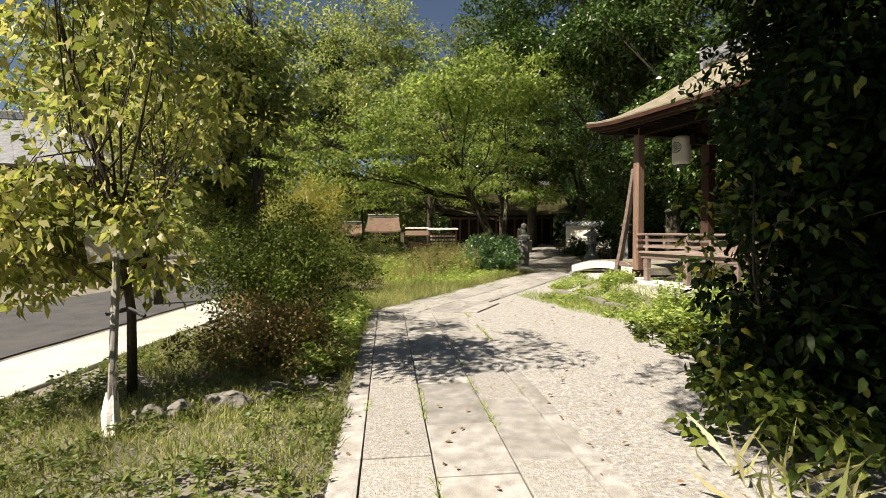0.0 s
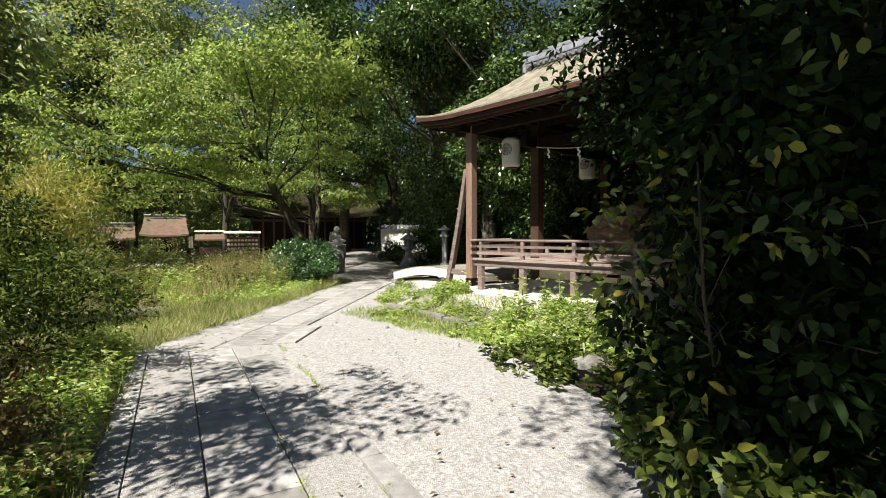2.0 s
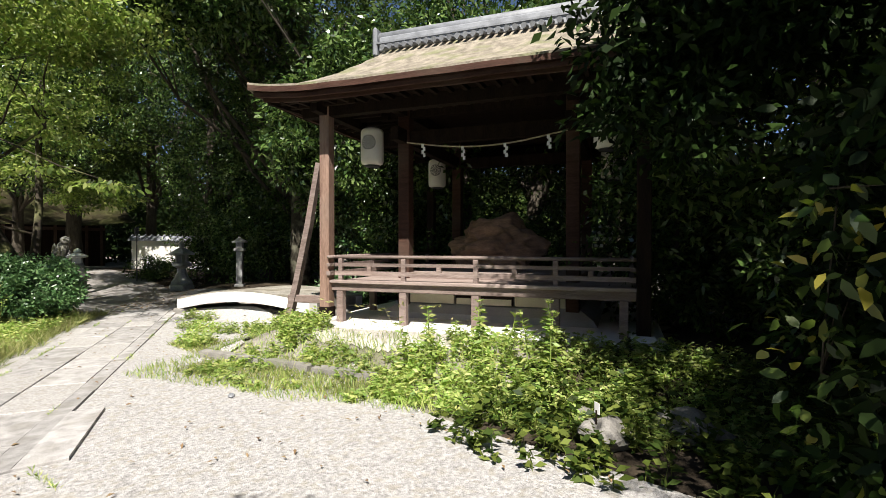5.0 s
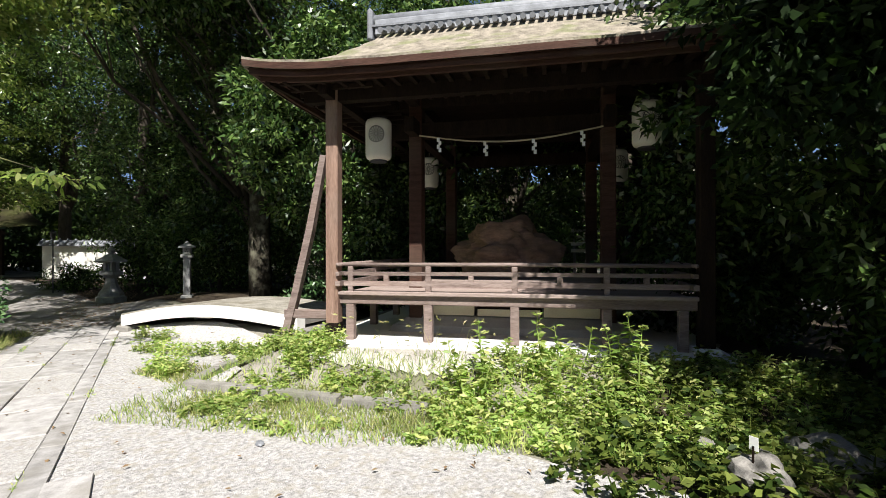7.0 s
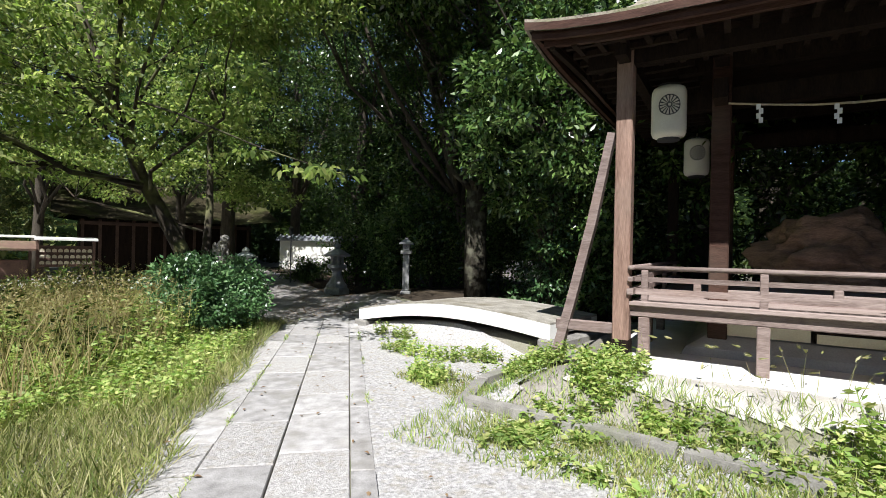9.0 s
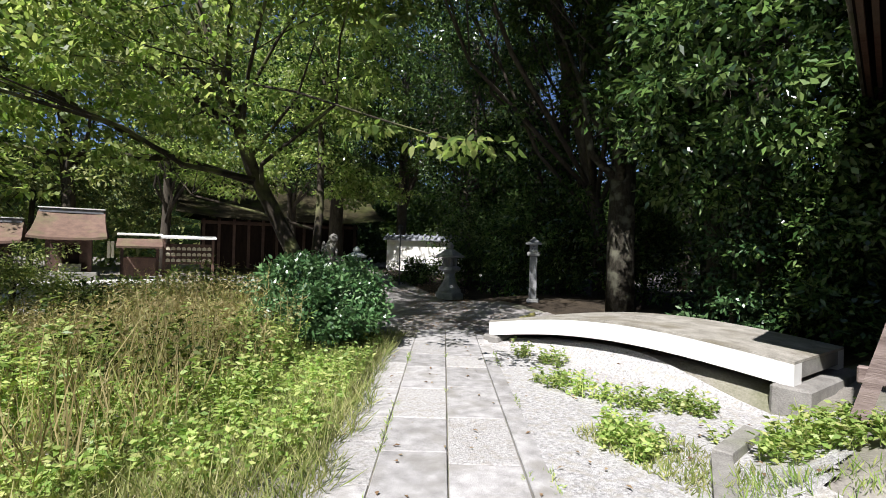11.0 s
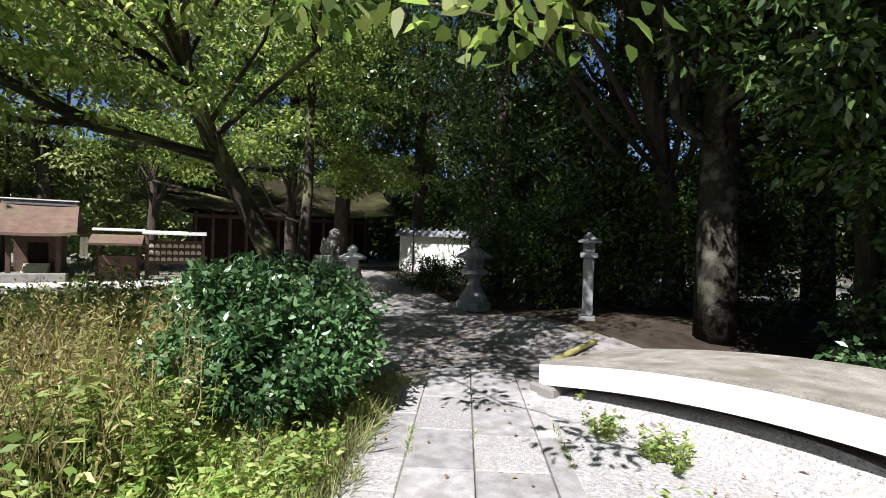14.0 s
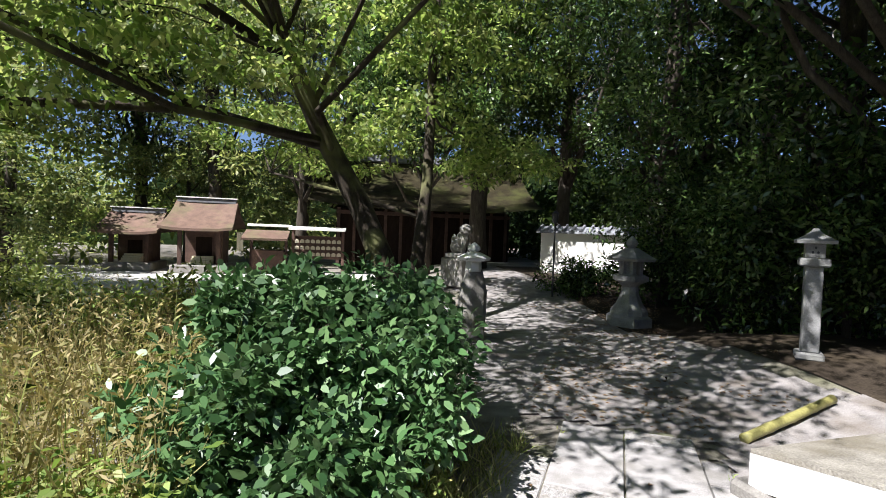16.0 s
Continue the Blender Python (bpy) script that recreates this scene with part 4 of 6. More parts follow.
def offering_stand():
    t = thing("offering_stand", pose(-2.35, 32.6, 0.0, 0, 0, 4), "small roofed wooden stand between shrines", "stand")
    part("roof", boxed(-0.75, 0.75, -0.5, 0.45, 1.42, 1.5, m=Matrix.Translation((0, 0, 0.0)) @ Matrix.Rotation(0.3, 4, "X")), M_COPPER, t)
    part("ridge", boxed(-0.78, 0.78, 0.28, 0.5, 1.68, 1.78, bevel=0.02), M_PLASTER, t)
    for x in (-0.6, 0.6):
        part("post", boxed(x - 0.05, x + 0.05, 0.1, 0.2, 0, 1.5), M_SHRINEWOOD, t)
    part("box", boxed(-0.55, 0.55, -0.15, 0.35, 0.1, 0.85, bevel=0.02), M_SHRINEWOOD, t)
    for x in (-0.9, -1.02):
        part("banner_board", boxed(x - 0.05, x + 0.05, 0.0, 0.03, 0.8, 1.45), M_CREAM, t)
    part("banner_rail", boxed(-1.1, -0.55, 0.035, 0.075, 1.38, 1.44), M_SHRINEWOOD, t)


offering_stand()


def plaque_rack():
    t = thing("plaque_rack", pose(-0.65, 33, 0.0, 0, 0, 2), "wooden rack hung with rows of pale votive plaques", "plaque rack")
    for x in (-0.9, 0.9):
        part("post", boxed(x - 0.05, x + 0.05, -0.05, 0.05, 0, 1.7), M_SHRINEWOOD, t)
    # The pale stone colour stands for sun on the metal.
    part("roof", boxed(-1.0, 1.0, -0.35, 0.3, 1.66, 1.72, m=Matrix.Rotation(0.12, 4, "X")), M_PALE_STONE, t, "metal roof with sunlight in its pale colour")
    part("back_board", boxed(-0.84, 0.84, 0.03, 0.045, 0.55, 1.4), M_SHRINEWOOD, t)
    for j in range(3):
        part("bar", boxed(-0.84, 0.84, -0.02, 0.02, 1.28 - j * 0.24, 1.31 - j * 0.24), M_SHRINEWOOD, t)
        for i in range(9):
            x = -0.76 + i * 0.19
            bm = bmesh.new()
            vs = [bm.verts.new((x + a, -0.04 - 0.01 * (i % 3), 1.25 - j * 0.24 + b)) for a, b in ((-0.075, -0.11), (0.075, -0.11), (0.075, -0.01), (0, 0.035), (-0.075, -0.01))]
            f = bm.faces.new(vs)
            bmesh.ops.solidify(bm, geom=[f], thickness=0.012)
            part("plaque", bm, M_CREAM, t)


plaque_rack()


def hall():
    t = thing("shrine_hall", pose(4.2, 36.5, 0.3), "dark wooden shrine hall with mossy roof behind the trees", "hall")
    part("wall_body", boxed(-4.4, 2.9, -1.5, 4, 0, 2.3), M_DARK_SHADED_WOOD, t)
    for k in range(12):
        x = -4.3 + k * 0.64
        part("wall_post", boxed(x - 0.06, x + 0.06, -1.58, -1.503, 0, 2.3), M_SHRINEWOOD, t)
    part("lintel", boxed(-4.4, 2.9, -1.6, -1.503, 2.05, 2.2), M_SHRINEWOOD, t)
    bm = bmesh.new()
    rows = [(-2.8, 2.25), (-1.6, 2.6), (-0.4, 3.15), (0.8, 3.9), (1.6, 4.7), (2.4, 3.9), (5, 2.3)]
    a = [[bm.verts.new((x, r, z + 0.25 * (abs(x + 0.7) / 4.7) ** 4)) for x in (-5.4, -4, -2, 0, 2, 4)] for r, z in rows]
    for p, q in zip(a, a[1:]):
        for k in range(5):
            bm.faces.new((p[k], p[k + 1], q[k + 1], q[k]))
    bmesh.ops.solidify(bm, geom=bm.faces[:], thickness=0.2)
    part("roof", bm, M_MOSSROOF, t)
    part("ridge", boxed(-4.6, 3.2, 1.4, 1.8, 4.65, 5.0, bevel=0.05), M_TILE, t)


hall()


def slat_fence():
    x, y = 10.4, 9.65
    z = ground_z(x, y)
    t = thing("slatted_fence", pose(x, y, z - 0.01, 0, 0, -72), "short white slatted fence in the wood behind the pavilion", "fence")
    for k in range(4):
        part("slat", boxed(-0.38, 0.4, 0.0, 0.03, 1.18 + k * 0.15, 1.26 + k * 0.15, bevel=0.005), M_PLASTER, t)
    for p in (-0.3, 0.33):
        part("post", boxed(p - 0.035, p + 0.035, 0.034, 0.1, 0, 1.95), M_STONE, t)


slat_fence()


def far_house():
    """Tiled house with dark walls beyond the lane."""
    t = thing("house", pose(-17, 17, 0, 0, 0, 20), "dark-walled house with grey tiled roof beyond the lane", "house")
    part("wall", boxed(-5, 5, -3.5, 3.5, 0, 3.6), M_SHRINEWOOD, t)
    bm = bmesh.new()
    vs = [bm.verts.new(p) for p in ((-5.8, -4.4, 3.5), (5.8, -4.4, 3.5), (5.8, 4.4, 3.5), (-5.8, 4.4, 3.5), (-3, 0, 5.6), (3, 0, 5.6))]
    for f in ((0, 1, 5, 4), (1, 2, 5), (2, 3, 4, 5), (3, 0, 4), (3, 2, 1, 0)):
        bm.faces.new([vs[i] for i in f])
    part("roof", bm, M_TILE, t)
    part("ridge", boxed(-3.2, 3.2, -0.2, 0.2, 5.5, 5.85, bevel=0.05), M_TILE, t)
    for x in (-3, 0, 3):
        w = part("window", boxed(x - 0.6, x + 0.6, -3.56, -3.503, 1.2, 2.3), M_DARK_SHADED_WOOD, t)
        part("pane", boxed(x - 0.52, x + 0.52, -3.575, -3.563, 1.28, 2.22), M_TILE, w)


far_house()

# ---- trees ----
# Crowns at z 6.1, 6.6 and 6.8 are added overhead to shade the ground.
tree("cherry_tree", "broad light green tree leaning over the path on a mossy trunk", [(2.05, 21.75, 0.0), (1.8, 21.85, 1.0), (1.35, 22.1, 2.0), (0.7, 21.9, 3.2), (0.1, 21.0, 4.6), (-0.6, 20.4, 6.4)], [0.25, 0.2, 0.18, 0.15, 0.1, 0.05],
     [((-0.5, 22.4, 6.9), (4.4, 3.0, 3.7), 80), ((-3.7, 19.0, 4.0), (3.4, 2.1, 2.0), 190), ((-1.4, 18.8, 5.6), (3.2, 1.8, 1.2), 90), ((-1.2, 20.6, 3.6), (2.2, 0.8, 0.5), 30), ((1.2, 17.6, 6.6), (2.9, 2.7, 0.9), 215), ((0.1, 15.7, 6.1), (1.7, 1.4, 0.6), 40), ((2.4, 20.0, 6.8), (2.0, 1.6, 0.8), 90), ((0.6, 17.8, 4.0), (1.8, 1.8, 0.6), 12), ((2.1, 14.6, 2.62), (0.5, 0.25, 0.06), 2), ((1.3, 15.3, 2.95), (0.6, 0.5, 0.15), 1)], L_MAPLE, M_MOSSBARK, 0.13, 0.52, 44, 0.52, 0.2, 0.35, 10, shell=0.4, oval=True,
     arms=(([(0.9, 22.0, 2.9), (-0.8, 21.3, 3.2), (-2.6, 20.6, 3.0), (-4.4, 20.0, 3.1), (-6.2, 19.2, 3.5)], 0.09), ([(-0.8, 21.3, 3.2), (-2.6, 20.0, 3.9), (-4.6, 18.8, 4.8), (-6.2, 18.0, 5.8)], 0.06), ([(0.3, 21.4, 4.0), (-1.6, 20.0, 4.8), (-3.4, 18.8, 6.0)], 0.07),
           ([(0.3, 21.3, 4.0), (0.4, 19.2, 4.3), (0.8, 17.2, 3.7), (1.5, 15.4, 3.0), (2.4, 14.45, 2.58)], 0.03), ([(0.1, 21.0, 4.6), (0.0, 18.5, 5.6), (-0.2, 16.6, 5.9), (-0.4, 14.6, 6.2)], 0.06), ([(0.6, 21.8, 3.4), (1.4, 20.6, 4.6), (1.7, 19.6, 6.0)], 0.05)))
tree("young_tree", "slender second stem with light green leaves beside the leaning tree", [(2.35, 22.4, 0.05), (2.3, 22.6, 1.2), (2.45, 22.9, 2.6), (2.5, 23.2, 4.6), (2.6, 23.4, 6.5)], [0.15, 0.12, 0.1, 0.08, 0.04],
     [((2.8, 23.4, 5.6), (2.6, 2.4, 2.4), 80), ((4.2, 24.5, 3.2), (1.6, 1.4, 0.7), 26), ((0.6, 25.5, 3.7), (3.0, 1.2, 0.9), 60)], L_MAPLE, M_MOSSBARK, 0.14, 0.5, 70, 0.5, 0.3, 0.3, 8, shell=0.3)

# Rows two and five hang high, far off their trunks, added for shade.
EVERGREENS = (
    # trunk foot, crown centre, crown radii, clumps, trunk radius
    ((7.9, 17.9), (7.9, 17.6, 7.6), (3.0, 3.0, 3.2), 120, 0.29),
    ((9.2, 19.8), (4.2, 19.3, 9.4), (4.0, 4.2, 2.4), 230, 0.2),
    ((3.2, 31.5), (3.0, 28.6, 6.8), (3.0, 2.4, 3.0), 126, 0.2),
    ((-1.6, 35.2), (-1.4, 31.6, 8.4), (3.4, 2.4, 2.8), 100, 0.2),
    ((8.9, 16.4), (5.0, 16.9, 7.8), (2.0, 2.0, 1.0), 126, 0.14),
    ((8.6, 15.2), (7.6, 15.0, 4.6), (2.4, 2.2, 2.6), 170, 0.16),
    ((9.8, 13.0), (9.4, 13.0, 5.2), (2.4, 2.6, 4.0), 150, 0.2),
    ((11.0, 9.0), (10.6, 9.0, 5.5), (2.4, 3.0, 4.0), 130, 0.22),
    ((9.8, 22.0), (9.2, 21.6, 6.0), (2.8, 2.8, 4.0), 130, 0.25),
    ((8.6, 25.6), (8.2, 25.0, 6.8), (3.0, 2.6, 4.4), 130, 0.25),
    ((8.2, 31.5), (8.0, 31.0, 9.0), (3.2, 2.4, 4.5), 122, 0.25),
    ((12.6, 19.0), (12.2, 18.6, 7.0), (3.0, 3.6, 5.2), 120, 0.3),
    ((13.4, 13.0), (13.4, 13.0, 7.5), (3.0, 3.8, 5.8), 120, 0.3),
    ((12.5, 27.0), (12.0, 27.0, 7.5), (4.0, 3.6, 5.5), 120, 0.3),
    ((5.0, 31.0), (5.0, 30.6, 7.0), (3.6, 2.6, 3.6), 110, 0.3),
    ((7.4, 5.2), (7.2, 5.4, 4.4), (1.9, 2.4, 3.6), 150, 0.2),
    ((9.2, 3.0), (9.0, 3.2, 6.0), (2.8, 3.0, 5.2), 120, 0.3),
)
for (fx, fy), c, r, n, rad in EVERGREENS:
    z = ground_z(fx, fy)
    tree("evergreen_tree", "tall dark-leaved evergreen tree in the shrine wood", [(fx, fy, z - 0.05), (fx - 0.05, fy, z + 1.6), (fx + 0.1 * (c[0] - fx), fy, z + 3.2), ((fx + c[0]) / 2, (fy + c[1]) / 2, c[2]), (c[0], c[1], c[2] + r[2] * 0.6)],
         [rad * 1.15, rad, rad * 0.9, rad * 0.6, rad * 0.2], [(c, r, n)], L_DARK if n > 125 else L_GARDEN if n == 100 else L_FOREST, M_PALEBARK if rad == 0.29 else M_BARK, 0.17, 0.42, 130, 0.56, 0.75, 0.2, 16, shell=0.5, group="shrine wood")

# Trees with negative y are unseen, added behind the camera to block sky light.
TALL = (
    ((-5.5, 36), (-5.5, 36, 12), (5.0, 4.0, 8.0), 200), ((0.5, 40), (0.5, 40, 12), (5.5, 4.0, 8.0), 170), ((-12, 34), (-12, 34, 8), (4.5, 4.0, 6.0), 120), ((7.5, 39), (7.5, 39, 9.5), (4.5, 4.0, 7.0), 120),
    ((-11, 24), (-11, 24, 5.5), (3.4, 3.4, 3.6), 110), ((-9.5, 38.5), (-9.4, 38, 11), (3.2, 2.8, 7.0), 130), ((-19, 28), (-19, 28, 8), (5, 4.0, 6.0), 100), ((14, 36), (14, 36, 9), (5, 4, 7), 110), ((18, 24), (18, 24, 8), (4, 5, 7), 110), ((18, 12), (18, 12, 8), (4, 5, 7), 100), ((16, 2), (16, 2, 8), (4, 5, 7), 100), ((-13, 19.5), (-13, 19.5, 8.5), (4.0, 3.5, 6.5), 130), ((-9, 22.5), (-9, 22.3, 8.5), (3.2, 2.8, 5.0), 110), ((7, -9), (7, -9, 7), (4, 4, 6), 110), ((-1, -14), (-1, -14, 6.5), (5, 4, 6), 110), ((13, -3), (13, -3, 7), (4, 4, 6), 100),
)
# Crowns on the left get leaves paled for sun, the others darker ones.
for (fx, fy), c, r, n in TALL:
    tree("tall_tree", "tall leafy tree around the shrine grounds", [(fx, fy, -0.05), (fx + 0.2, fy, 3), (fx, fy + 0.2, 6), (c[0], c[1], c[2] + 2), (c[0], c[1], c[2] + r[2] * 0.7)], [0.3, 0.26, 0.22, 0.15, 0.05],
         [(c, r, n)], L_FOREST if fx == -9.5 else L_SUNLIT if fx < -3 and fy > 15 else L_GARDEN if fx < 3 and fy > 15 else L_FOREST, M_BARK, 0.26, 0.45, 110, 1.1, 0.6, 0.2, 22, shell=0.3, group="far trees")

# tree and shrub close to the path, leaf colour darkened for their shade
# Third and sixth crowns are added overhead, out of view, to block the sun.
tree("shade_tree", "spreading evergreen tree, leaves darkened for shade, overhanging the path edge", [(3.9, 4.0, -0.05), (3.8, 4.1, 1.5), (3.7, 4.0, 3.0), (3.4, 3.4, 4.6), (3.0, 2.8, 6.2)], [0.15, 0.12, 0.08, 0.045, 0.02],
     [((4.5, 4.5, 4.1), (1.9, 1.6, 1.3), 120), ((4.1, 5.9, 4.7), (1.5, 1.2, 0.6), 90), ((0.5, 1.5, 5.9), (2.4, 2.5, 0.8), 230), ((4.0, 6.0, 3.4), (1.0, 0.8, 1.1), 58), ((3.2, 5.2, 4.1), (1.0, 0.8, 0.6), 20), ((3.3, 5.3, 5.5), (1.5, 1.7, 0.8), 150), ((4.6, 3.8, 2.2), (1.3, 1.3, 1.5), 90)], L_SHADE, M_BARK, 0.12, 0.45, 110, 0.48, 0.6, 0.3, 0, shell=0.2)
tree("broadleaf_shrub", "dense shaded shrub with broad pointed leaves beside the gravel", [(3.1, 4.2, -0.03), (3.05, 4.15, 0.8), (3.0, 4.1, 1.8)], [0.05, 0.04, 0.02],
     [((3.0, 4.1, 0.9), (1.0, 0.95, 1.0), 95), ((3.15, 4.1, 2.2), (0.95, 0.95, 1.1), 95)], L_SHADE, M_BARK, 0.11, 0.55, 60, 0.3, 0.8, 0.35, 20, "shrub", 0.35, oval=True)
tree("glossy_shrub", "tall glossy green shrub in sun behind the stone bridge", [(7.9, 15.4, 0.0), (7.85, 15.35, 0.9), (7.7, 15.2, 2.0), (7.5, 15.0, 3.4)], [0.05, 0.04, 0.03, 0.015],
     [((7.9, 15.35, 0.75), (1.1, 0.8, 0.6), 34), ((7.7, 15.2, 2.0), (0.7, 0.7, 0.8), 26), ((7.4, 14.9, 3.4), (0.8, 0.8, 0.9), 34)], L_CAMELLIA, M_BARK, 0.12, 0.5, 46, 0.3, 0.7, 0.2, 8, "shrub", 0.4)
# Added loose leaves; their yellow-green stands for sun on the shrub's skin.
tree("vine", "added yellow-green leaves, coloured as if sunlit, over the shaded shrub", [(2.5, 4.0, -0.02), (2.35, 3.95, 0.5), (2.25, 4.0, 1.2), (2.3, 4.1, 2.0)], [0.015, 0.012, 0.01, 0.006],
     [((2.9, 4.0, 1.0), (0.95, 1.0, 1.0), 26), ((3.0, 3.9, 2.1), (0.9, 1.0, 0.9), 12), ((3.1, 2.6, 0.8), (0.7, 0.8, 0.8), 7), ((2.4, 3.5, 0.6), (0.6, 0.9, 0.5), 20), ((2.45, 4.55, 1.35), (0.4, 0.5, 0.9), 34)], L_LIT_SHRUB, M_BARK, 0.095, 0.55, 9, 0.2, 0.8, 0.5, 10, "vine", 0.85, oval=True)
tree("low_shrub", "low leafy shrub spilling over the gravel edge", [(2.35, 3.6, -0.02), (2.3, 3.6, 0.2), (2.3, 3.55, 0.4)], [0.02, 0.015, 0.01],
     [((2.3, 3.7, 0.22), (0.6, 0.9, 0.35), 40)], L_JUNIPER, M_BARK, 0.1, 0.6, 34, 0.22, 0.7, 0.2, 8, "shrub", 0.2, oval=True)

# left garden
tree("sapling", "young tree with drooping yellow-green leaves tied to a stake", [(-3.1, 4.75, -0.03), (-3.05, 4.7, 0.8), (-3.1, 4.6, 1.7), (-3.3, 4.5, 2.6), (-3.5, 4.4, 3.8)], [0.045, 0.04, 0.035, 0.025, 0.01],
     [((-3.1, 4.6, 2.9), (1.5, 1.3, 1.2), 46), ((-3.3, 4.5, 1.6), (1.35, 0.9, 0.75), 60), ((-2.8, 4.5, 4.2), (1.5, 1.7, 0.6), 80), ((-3.9, 4.0, 1.3), (0.7, 0.7, 0.7), 22)], L_SAPLING, M_BARK, 0.115, 0.48, 42, 0.3, 0.6, 0.8, 30, "sapling", 0.15)


def stake():
    t = thing("tree_stake", pose(-2.63, 3.8, 0), "leaning white-wrapped stake carrying a small notice board", "stake")
    bm = bmesh.new()
    tube(bm, [(0, 0, -0.02), (-0.06, 0.1, 0.35), (-0.22, 0.4, 1.05), (-0.3, 0.55, 1.45)], [0.045, 0.03, 0.03, 0.026], 8, 0.3)
    part("pole", bm, M_STONE, t)
    bm = bmesh.new()
    tube(bm, [(0.0, 0.0, 0.0), (-0.03, 0.05, 0.16), (-0.07, 0.11, 0.3)], [0.075, 0.06, 0.045], 8, 0.5)
    part("wrapping", bm, M_WRAP, t)
    bm = bmesh.new()
    tube(bm, [(-0.3, 0.4, 0.86), (-0.12, 0.42, 0.9), (0.02, 0.4, 0.84)], [0.02, 0.02, 0.02], 6)
    part("tie", bm, M_INK, t, "black rubber tie")
    bm = bmesh.new()
    vs = [bm.verts.new((x, 0, z)) for x, z in ((-0.2, 0), (0.2, 0), (0.2, 0.24), (0.0, 0.33), (-0.2, 0.24))]
    bmesh.ops.solidify(bm, geom=[bm.faces.new(vs)], thickness=0.025)
    bmesh.ops.transform(bm, matrix=Matrix.Translation((-0.27, 0.49, 1.3)) @ Matrix.Rotation(0.35, 4, "Z") @ Matrix.Rotation(-0.14, 4, "Y"), verts=bm.verts[:])
    part("notice_board", bm, M_WRAP, t, "blank white house-shaped notice board")


stake()
tree("dark_bush", "large rounded dark green bush", [(-2.9, 8.3, -0.03), (-2.9, 8.3, 0.5), (-2.85, 8.3, 0.9)], [0.06, 0.05, 0.03],
     [((-2.85, 8.2, 0.85), (1.35, 1.5, 0.75), 150)], L_JUNIPER, M_BARK, 0.07, 0.4, 110, 0.3, 0.8, 0.0, 18, "bush", 0.4)
tree("azalea_bush", "low azalea bush with rusty and green leaves", [(-2.2, 5.7, -0.02), (-2.2, 5.7, 0.2), (-2.2, 5.7, 0.45)], [0.03, 0.02, 0.01],
     [((-2.15, 5.75, 0.35), (1.05, 1.0, 0.5), 95)], L_RUST, M_BARK, 0.05, 0.5, 80, 0.2, 0.8, 0.0, 14, "bush", 0.2)
tree("bamboo_clump", "yellow-green feathery bamboo clump", [(-4.3, 14.6, -0.02), (-4.2, 14.6, 1.4), (-4.3, 14.5, 2.8)], [0.05, 0.04, 0.02],
     [((-4.3, 14.6, 1.9), (1.3, 1.2, 1.3), 80)], L_BAMBOO, M_BAMBOO, 0.15, 0.16, 90, 0.4, 1.2, -0.3, 20, "bamboo", 0.2)
tree("garden_tree", "airy garden tree with pale yellowing leaves", [(-6.3, 10.5, -0.03), (-6.2, 10.4, 1.5), (-6.0, 10.3, 3.0), (-6.1, 10.2, 4.6)], [0.1, 0.08, 0.06, 0.02],
     [((-6.0, 10.4, 4.0), (2.0, 2.0, 1.9), 70)], L_SAPLING, M_BARK, 0.11, 0.5, 50, 0.45, 0.5, 0.5, 26, "tree", 0.2)
tree("green_bush", "mid-green leafy bush behind the grass", [(-4.0, 11.6, -0.03), (-4.0, 11.6, 0.5), (-4.0, 11.6, 1.0)], [0.06, 0.05, 0.03],
     [((-4.0, 11.6, 1.1), (1.4, 1.5, 1.1), 110)], L_JUNIPER, M_BARK, 0.1, 0.4, 90, 0.35, 0.8, 0.0, 16, "bush", 0.3)
for x, y, h in ((-0.15, 20.2, 1.05), (-1.9, 20.7, 0.8)):
    tree("light_bush", "loose light green bush among weeds before the shrines", [(x, y, -0.03), (x, y, h * 0.4), (x, y, h * 0.7)], [0.03, 0.025, 0.015], [((x, y, h * 0.55), (0.85, 0.6, h * 0.5), 44)], L_GARDEN, M_BARK, 0.09, 0.45, 50, 0.26, 0.8, 0.1, 10, "bush", 0.3, "light bushes")
for x, y, h in ((-5.0, 20.9, 2.6), (-6.6, 19.2, 3.0), (-3.4, 21.4, 1.5)):
    tree("feathery_shrub", "tall feathery yellow-green shrub in full sun", [(x, y, -0.03), (x + 0.1, y, h * 0.4), (x, y + 0.1, h * 0.8)], [0.05, 0.04, 0.02], [((x, y, h * 0.55), (1.1, 0.9, h * 0.48), 70)], L_SUNLIT, M_BARK, 0.09, 0.35, 60, 0.32, 0.6, 0.3, 14, "shrub", 0.3, "feathery shrubs")
tree("camellia_bush", "rounded glossy camellia bush at the path's edge", [(1.45, 18.2, -0.02), (1.45, 18.2, 0.4), (1.45, 18.2, 0.8)], [0.06, 0.05, 0.03],
     [((1.4, 17.95, 0.72), (1.0, 1.25, 0.68), 250), ((1.12, 17.15, 0.5), (0.7, 0.75, 0.5), 100)], L_CAMELLIA, M_BARK, 0.075, 0.6, 90, 0.2, 0.8, 0.1, 20, "bush", 0.5, oval=True)
for x, y, h in ((-0.6, 20.4, 0.75), (-4.4, 20.6, 0.7), (-7.2, 20.0, 1.2), (-5.8, 17.2, 1.0)):
    tree("garden_bush", "mid-green leafy bush among dry weeds", [(x, y, -0.03), (x, y, h * 0.4), (x, y, h * 0.7)], [0.05, 0.04, 0.02], [((x, y, h * 0.6), (1.1, 0.9, h * 0.6), 70)], L_WEED if x > -3 else L_SUNLIT, M_BARK, 0.09, 0.45, 70, 0.28, 0.8, 0.0, 12, "bush", 0.3, "garden bushes")
